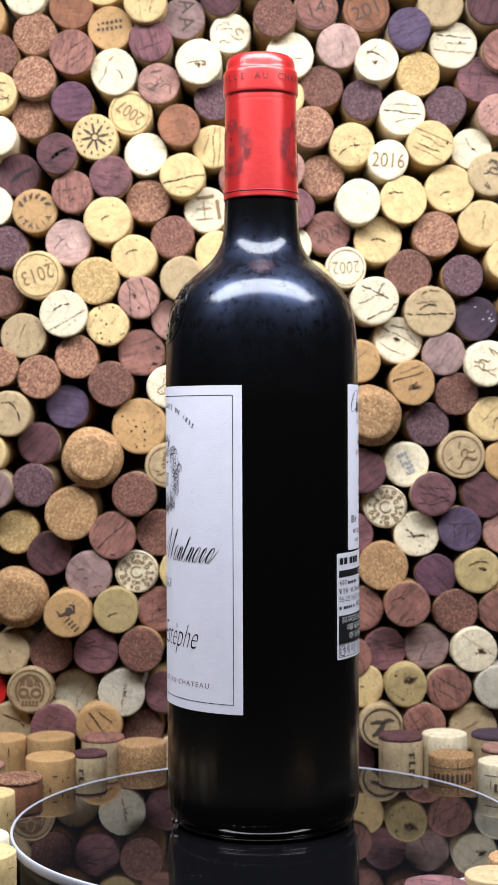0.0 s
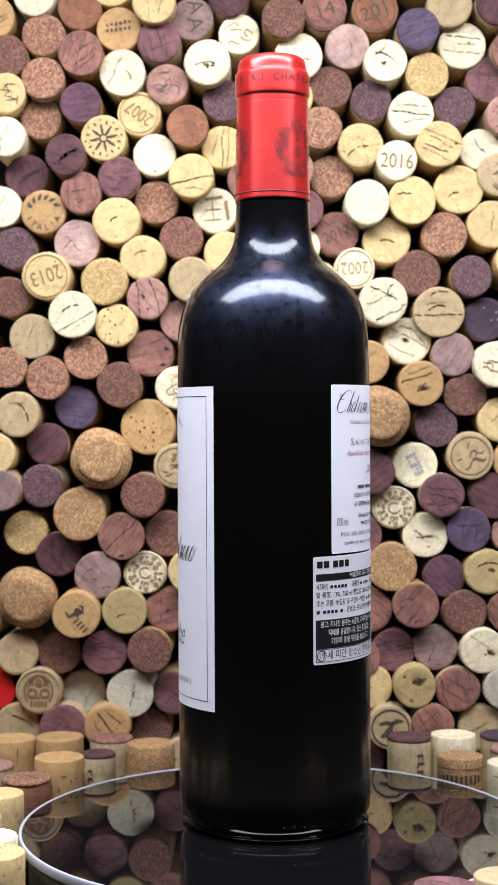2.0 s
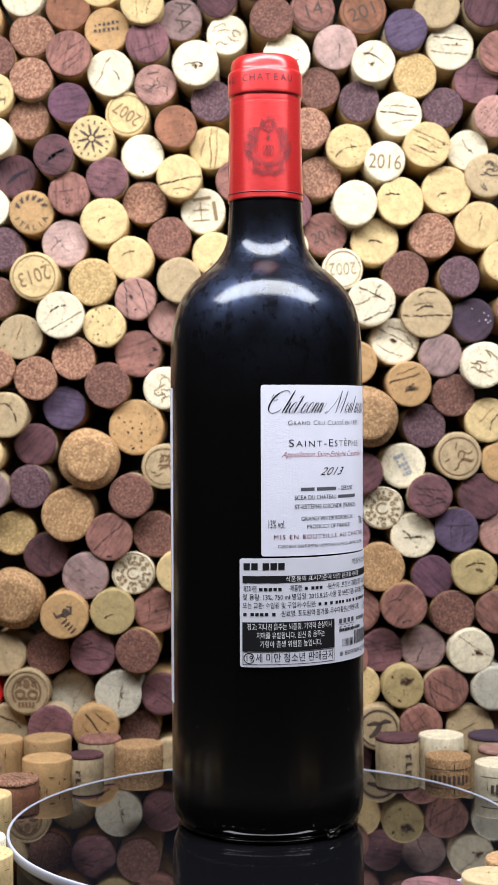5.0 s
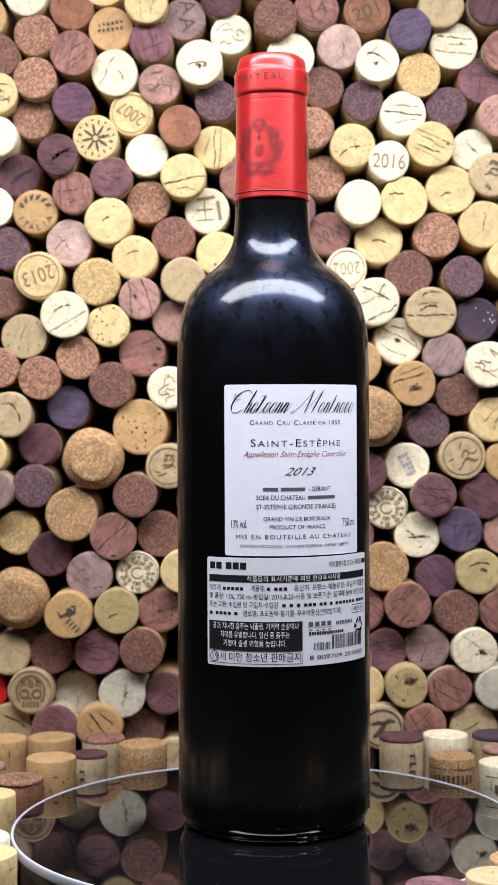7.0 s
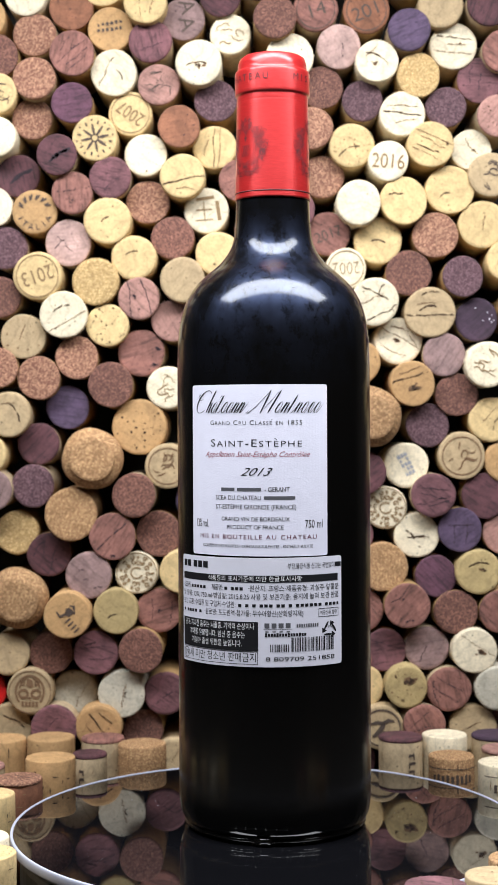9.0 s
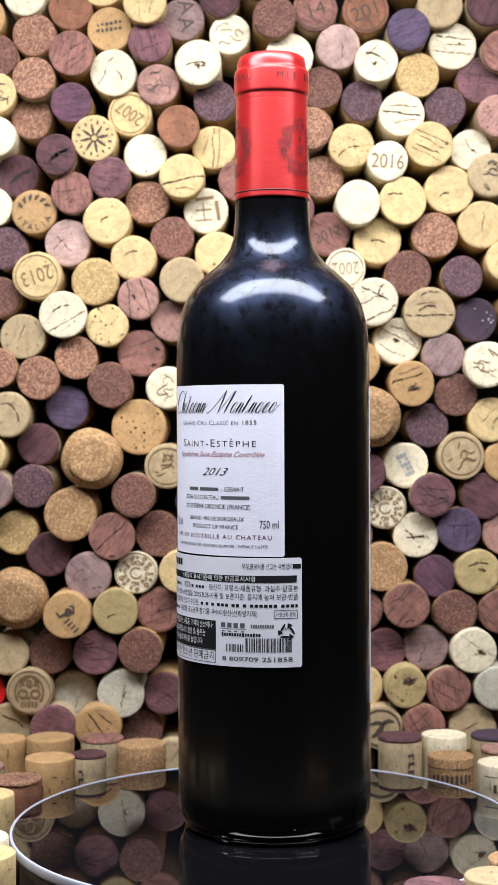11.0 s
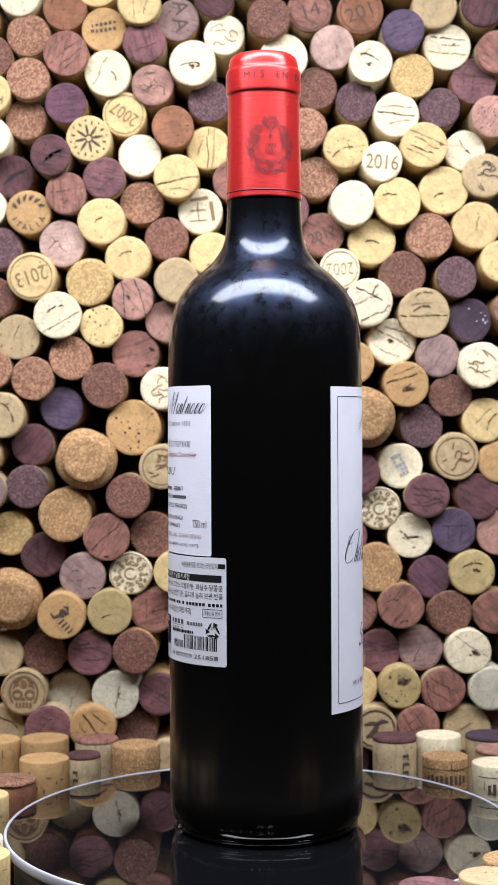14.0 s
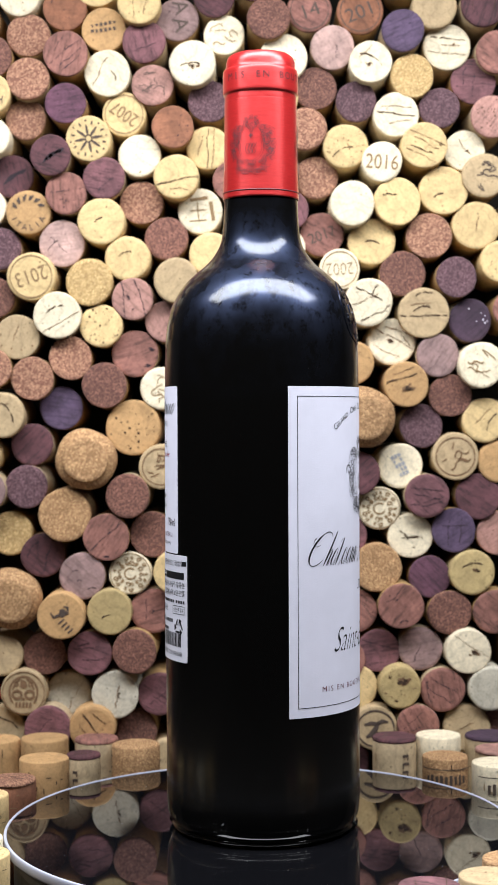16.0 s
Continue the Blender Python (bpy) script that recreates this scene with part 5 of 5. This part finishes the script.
wall_cork(0.0569, 0.1284, 0.3537, 0.0110, "rust", "201")
wall_cork(0.0201, 0.1249, 0.3311, 0.0113, "pale", "c:5,-.1,.4")
wall_cork(0.0436, 0.1267, 0.3362, 0.0105, "blush", "c:88,-.2,.3")
wall_cork(0.0764, 0.1192, 0.3424, 0.0101, "violet")
wall_cork(0.0917, 0.1228, 0.3544, 0.0107, "buff", "-")
wall_cork(0.1145, 0.1196, 0.3545, 0.0106, "purple")
wall_cork(0.0982, 0.1273, 0.3364, 0.0113, "pale", "C:-5,.35,.8 c:-8,-.3,.8 h:.3,.1,.05 c:0,.1,.4")
wall_cork(0.0613, 0.1212, 0.3281, 0.0101, "pale", "n:0,.1,-30,.6 h:-.1,-.1,.10 c:30,.5,.4")
wall_cork(0.0810, 0.1230, 0.3218, 0.0104, "cream_grain")
wall_cork(0.0353, 0.1290, 0.3172, 0.0102, "brown_grain")
wall_cork(0.0548, 0.1274, 0.3106, 0.0097, "purple_grain", "-")
wall_cork(0.1110, 0.1287, 0.3203, 0.0108, "plum", "c:80,0,.5 c:75,.4,.4")
wall_cork(0.1217, 0.1230, 0.3331, 0.0102, "rose")
wall_cork(0.0735, 0.1234, 0.3035, 0.0107, "pale", "c:0,.4,.7 C:-3,.1,.9 c:5,-.35,.5 h:-.1,.05,.06")
wall_cork(0.0945, 0.1260, 0.3072, 0.0097, "purple_grain", "-")
wall_cork(0.1193, 0.1233, 0.3025, 0.0102, "pink", "holes")
wall_cork(0.0303, 0.1212, 0.2966, 0.0101, "rose_grain")
wall_cork(0.0493, 0.1224, 0.2885, 0.0107, "cream", "p:30 n:-.1,-.25,25,.5")
wall_cork(0.0664, 0.1196, 0.2807, 0.0096, "pale", "2016")
wall_cork(0.0867, 0.1221, 0.2888, 0.0110, "cream", "c:-25,.35,.9 c:-28,.1,.6 C:-20,-.2,.5 h:.7,0,.07 c:-25,-.45,.7")
wall_cork(0.1067, 0.1289, 0.2873, 0.0097, "pale", "h:.1,0,.08 c:-50,.2,.5")
wall_cork(0.0356, 0.1286, 0.2746, 0.0103, "rose_grain")
wall_cork(0.1157, 0.1249, 0.2748, 0.0107, "buff", "scr3")
wall_cork(0.0177, 0.1235, 0.2771, 0.0096, "pink")
wall_cork(0.0178, 0.1217, 0.3109, 0.0091, "cream")
wall_cork(0.0522, 0.1190, 0.2611, 0.0107, "pale", "-")
wall_cork(0.0737, 0.1210, 0.2621, 0.0112, "cream", "C:3,.3,.28")
wall_cork(0.0963, 0.1266, 0.2679, 0.0116, "cream", "n:-.2,-.2,20,.22")
wall_cork(0.1121, 0.1275, 0.2515, 0.0116, "cream", "c:80,0,.3")
wall_cork(0.0224, 0.1220, 0.2584, 0.0094, "plum")
wall_cork(0.0381, 0.1266, 0.2472, 0.0105, "rose", "2017")
wall_cork(0.0621, 0.1265, 0.2438, 0.0113, "cream", "n:0,-.05,-10,.3")
wall_cork(0.0892, 0.1256, 0.2463, 0.0108, "rose_grain")
wall_cork(0.0466, 0.1253, 0.2306, 0.0097, "pale", "2002")
wall_cork(0.0766, 0.1264, 0.2284, 0.0108, "brown_grain")
wall_cork(0.1018, 0.1220, 0.2263, 0.0096, "purple_grain", "-")
wall_cork(0.1239, 0.1257, 0.2341, 0.0102, "cream")
wall_cork(0.0599, 0.1211, 0.2144, 0.0115, "pale", "C:-25,.4,.6 c:20,.15,.6 C:28,-.5,.7 n:.3,.5,60,.25")
wall_cork(0.0864, 0.1233, 0.2094, 0.0121, "buff", "C:-3,-.15,.95 n:-.1,.15,15,.35 c:5,.35,.4 n:0,.72,10,.35")
wall_cork(0.1089, 0.1265, 0.2060, 0.0102, "indigo", "sparkle")
wall_cork(0.0211, 0.1256, 0.2412, 0.0091, "pale")
wall_cork(0.0289, 0.1212, 0.2241, 0.0096, "cream")
wall_cork(0.0718, 0.1284, 0.1960, 0.0114, "pale", "c:-20,.5,.6 c:-30,.1,.9 h:-.1,.05,.12 c:-20,-.4,.6 c:-60,.5,.3")
wall_cork(0.0529, 0.1251, 0.1860, 0.0102, "tan", "c:30,.1,.4")
wall_cork(0.0932, 0.1244, 0.1893, 0.0102, "mauve", "-")
wall_cork(0.1131, 0.1181, 0.1844, 0.0109, "pale", "scr2")
wall_cork(0.1294, 0.1240, 0.2111, 0.0097, "rose")
wall_cork(0.0777, 0.1208, 0.1755, 0.0107, "tan", "h:.1,-.2,.22 C:15,.3,.8 c:10,.55,.5")
wall_cork(0.0992, 0.1254, 0.1702, 0.0102, "brown_grain")
wall_cork(0.0581, 0.1135, 0.1596, 0.0146, "mushroom")
wall_cork(0.0854, 0.1270, 0.1557, 0.0103, "purple_grain", "-")
wall_cork(0.1156, 0.1251, 0.1583, 0.0108, "cream", "n:.3,-.1,60,.45 c:40,.2,.5")
wall_cork(0.0753, 0.1268, 0.1366, 0.0108, "pale", "emb")
wall_cork(0.0546, 0.1218, 0.1333, 0.0105, "purple")
wall_cork(0.1015, 0.1251, 0.1411, 0.0113, "buff", "ringscr")
wall_cork(0.1227, 0.1261, 0.1385, 0.0103, "tan")
wall_cork(0.0653, 0.1271, 0.1163, 0.0103, "pale", "dots")
wall_cork(0.0876, 0.1219, 0.1224, 0.0105, "plum", "c:-8,.3,.8 c:-10,0,.6 c:15,-.2,.8 C:12,-.4,.5")
wall_cork(0.1126, 0.1273, 0.1218, 0.0108, "purple", "-")
wall_cork(0.0802, 0.1276, 0.1030, 0.0108, "pale", "C:3,-.1,.4 n:-.3,0,-50,.3 n:.35,-.1,-10,.3 h:.15,-.5,.05")
wall_cork(0.1007, 0.1256, 0.1057, 0.0105, "violet", "c:0,.2,.6 c:85,-.3,.6 c:85,.2,.6")
wall_cork(0.1228, 0.1287, 0.1040, 0.0106, "pink")
wall_cork(0.0488, 0.1285, 0.1033, 0.0106, "plum")
wall_cork(0.0638, 0.1239, 0.0882, 0.0118, "tan_grain")
wall_cork(0.0894, 0.1282, 0.0833, 0.0100, "grape", "-")
wall_cork(0.1092, 0.1232, 0.0857, 0.0108, "straw", "n:0,.3,10,.45 h:.2,.1,.12")
wall_cork(0.0535, 0.1266, 0.0672, 0.0105, "rose")
wall_cork(0.0748, 0.1189, 0.0702, 0.0107, "rose", "c:30,.5,.4 h:-.2,.3,.05 n:.1,-.7,10,.2")
wall_cork(0.0986, 0.1246, 0.0664, 0.0105, "brown_grain")
wall_cork(0.1201, 0.1224, 0.0669, 0.0105, "rose")
wall_cork(0.0646, 0.1273, 0.0480, 0.0103, "plum", "c:-10,.4,.9")
wall_cork(0.0848, 0.1266, 0.0489, 0.0105, "mauve", "c:70,.1,.4")
wall_cork(0.1066, 0.1187, 0.0486, 0.0107, "pale", "c:-35,.2,.9 h:.25,-.05,.14")
wall_cork(0.0484, 0.1256, 0.0443, 0.0097, "rose")
wall_cork(0.0538, 0.1261, 0.0306, 0.0105, "cream", "h:0,0,.05")
wall_cork(0.0740, 0.1171, 0.0319, 0.0101, "straw", "h:.15,.35,.24 p:26 h:-.5,.5,.07 h:-.2,-.6,.07")
wall_cork(0.0946, 0.1197, 0.0303, 0.0105, "rose", "c:-30,.2,.7 c:-30,-.2,.7 C:-70,-.6,.5")
wall_cork(0.1169, 0.1184, 0.0309, 0.0104, "shade_pale")
wall_cork(0.0624, 0.1190, 0.0123, 0.0107, "buff", "bird")
wall_cork(0.0825, 0.1170, 0.0139, 0.0099, "rose", "c:40,.3,.6 c:20,-.1,.4")
wall_cork(0.1062, 0.1218, 0.0115, 0.0113, "buff", "c:30,.2,.5")
wall_cork(0.1234, 0.1248, 0.0103, 0.0108, "brown_grain")


def fill_wall():
    """More corks above, below, beside and behind, so that the stack closes."""
    rng = random.Random(14)
    kinds = ("cream", "tan", "brown_grain", "rose", "purple", "pale", "plum", "buff", "rose_grain", "violet")
    for k in range(9000):
        x, z, r = rng.uniform(-0.160, 0.160), rng.uniform(FLOOR_Z + 0.0115, 0.405), rng.uniform(0.0102, 0.0108)
        if all((x - a) ** 2 + (z - b) ** 2 > (r + c - 0.0006) ** 2 for a, b, c in STACK):
            wall_cork(x, rng.uniform(0.1225, 0.127), z, r, rng.choice(kinds))


fill_wall()


def standing_cork(x, y, radius, kind, top, side_bars=0, mark="", side=""):
    """A cork on end on the table, round the turntable."""
    ob = make_cork(pose(x, y, top, 0, 0, PICK.uniform(-25, 25)), radius, kind, mark, "corks standing round the turntable", " standing on end", top - FLOOR_Z, True)
    if side:
        ob.data = BODY[(side, 2)]
    split = random.Random(int(abs(x * 9000 + y * 5000)))
    bm = bmesh.new()
    for k in range(16):
        a, z, n = split.uniform(-1.5, 1.5), split.uniform(-0.036, -0.003), split.randrange(3, 7)
        up = split.random() < 0.35
        ribbon(bm, [(a * RC + (0 if up else 0.0006 * i), z + (0.0009 * i if up else 0) + split.uniform(-0.0001, 0.0001)) for i in range(n)], split.uniform(0.0002, 0.0006))
    for v in bm.verts:
        a = v.co.x / RC
        v.co = ((RC + 0.00035) * math.sin(a), -(RC + 0.00035) * math.cos(a), min(v.co.y, -0.002))
    tagged(part("side_crack", bm, PIT if kind in ("tan", "cream", "tan_grain") else BURN, ob, smooth=False), kind="stuff")
    if side_bars:
        bm = bmesh.new()
        if side_bars == 3:
            # a printed band: two lines round the cork and a row of marks between them
            for z in (-0.0045, -0.0140):
                ribbon(bm, [((k - 12) * 0.0012, z) for k in range(25)], 0.0004)
            for k in range(9):
                bar(bm, (k - 4) * 0.0022, -0.0092, 0.0013, 0.0045 if k % 2 else 0.0034)
        else:
            for k in range(4):
                bar(bm, 0.0004 * (k % 2), -0.0070 - 0.0034 * k, 0.0032, 0.0012)
                bar(bm, 0.0012 - 0.0024 * (k % 2), -0.0078 - 0.0034 * k, 0.0007, 0.0022)
        for v in bm.verts:
            a = v.co.x / RC
            v.co = ((RC + 0.00045) * math.sin(a), -(RC + 0.00045) * math.cos(a), v.co.y)
        tagged(part("side_print", bm, INK, ob, smooth=False), kind="stuff")
    return ob


standing_cork(-0.0499, 0.1010, 0.0112, "tan_grain", 0.0098)
standing_cork(-0.0722, 0.0820, 0.0076, "purple", 0.0096, 2)
standing_cork(-0.0690, 0.1095, 0.0100, "rose", 0.0110)
standing_cork(-0.0872, 0.0625, 0.0109, "tan", 0.0122, 0, "-")
standing_cork(-0.0928, 0.1058, 0.0111, "tan", 0.0120)
standing_cork(-0.1152, 0.1058, 0.0109, "tan", 0.0115)
standing_cork(-0.0985, 0.0420, 0.0104, "rose_grain", 0.0080, 0, "n:-.2,.1,0,.4 n:.3,-.1,10,.3 c:0,-.4,.5", "rust")
standing_cork(-0.1185, 0.0640, 0.0108, "pink", 0.0085)
standing_cork(-0.1058, 0.0170, 0.0100, "cream", 0.0078)
standing_cork(-0.1090, -0.0190, 0.0106, "buff", 0.0080)
standing_cork(-0.0990, -0.0460, 0.0108, "pale", 0.0080, 0, "c:10,.2,.6 c:25,-.3,.4")
standing_cork(-0.0925, -0.0690, 0.0108, "cream", 0.0085, 0, "p:40")
standing_cork(0.0697, 0.1030, 0.0102, "purple", 0.0123, 2)
standing_cork(0.0905, 0.1058, 0.0105, "pale", 0.0124)
standing_cork(0.0900, 0.0790, 0.0103, "tan_grain", 0.0086, 3)
standing_cork(0.1141, 0.1058, 0.0111, "indigo", 0.0124)
standing_cork(0.1088, 0.0540, 0.0107, "pale", 0.0112, 3)
standing_cork(0.1146, 0.0835, 0.0104, "pink", 0.0107)
standing_cork(0.0600, -0.1055, 0.0103, "plum", 0.0080)
standing_cork(0.0815, -0.0955, 0.0106, "buff", 0.0080, 0, "p:16")
standing_cork(0.0925, -0.0762, 0.0106, "tan_grain", 0.0080)

# ================= what moves =================
TURN = 12.681  # degrees a second, clockwise from above
OFF = Vector((-0.0017, 0.0024))


def motions():
    """The turntable turns steadily; the bottle rides on it a little off its centre."""
    table_rows, bottle_rows = [], []
    for k in range(33):
        t = k / 2
        a = -TURN * t
        c, s = math.cos(radians(a)), math.sin(radians(a))
        table_rows.append((t, pose(HUB.x, HUB.y, 0, 0, 0, a)))
        bottle_rows.append((t, pose(0.00686 + OFF.x * c - OFF.y * s, OFF.x * s + OFF.y * c, 0.0002, 0, 0, a)))
    walk(TURNTABLE, table_rows)
    walk(BOTTLE, bottle_rows)


motions()
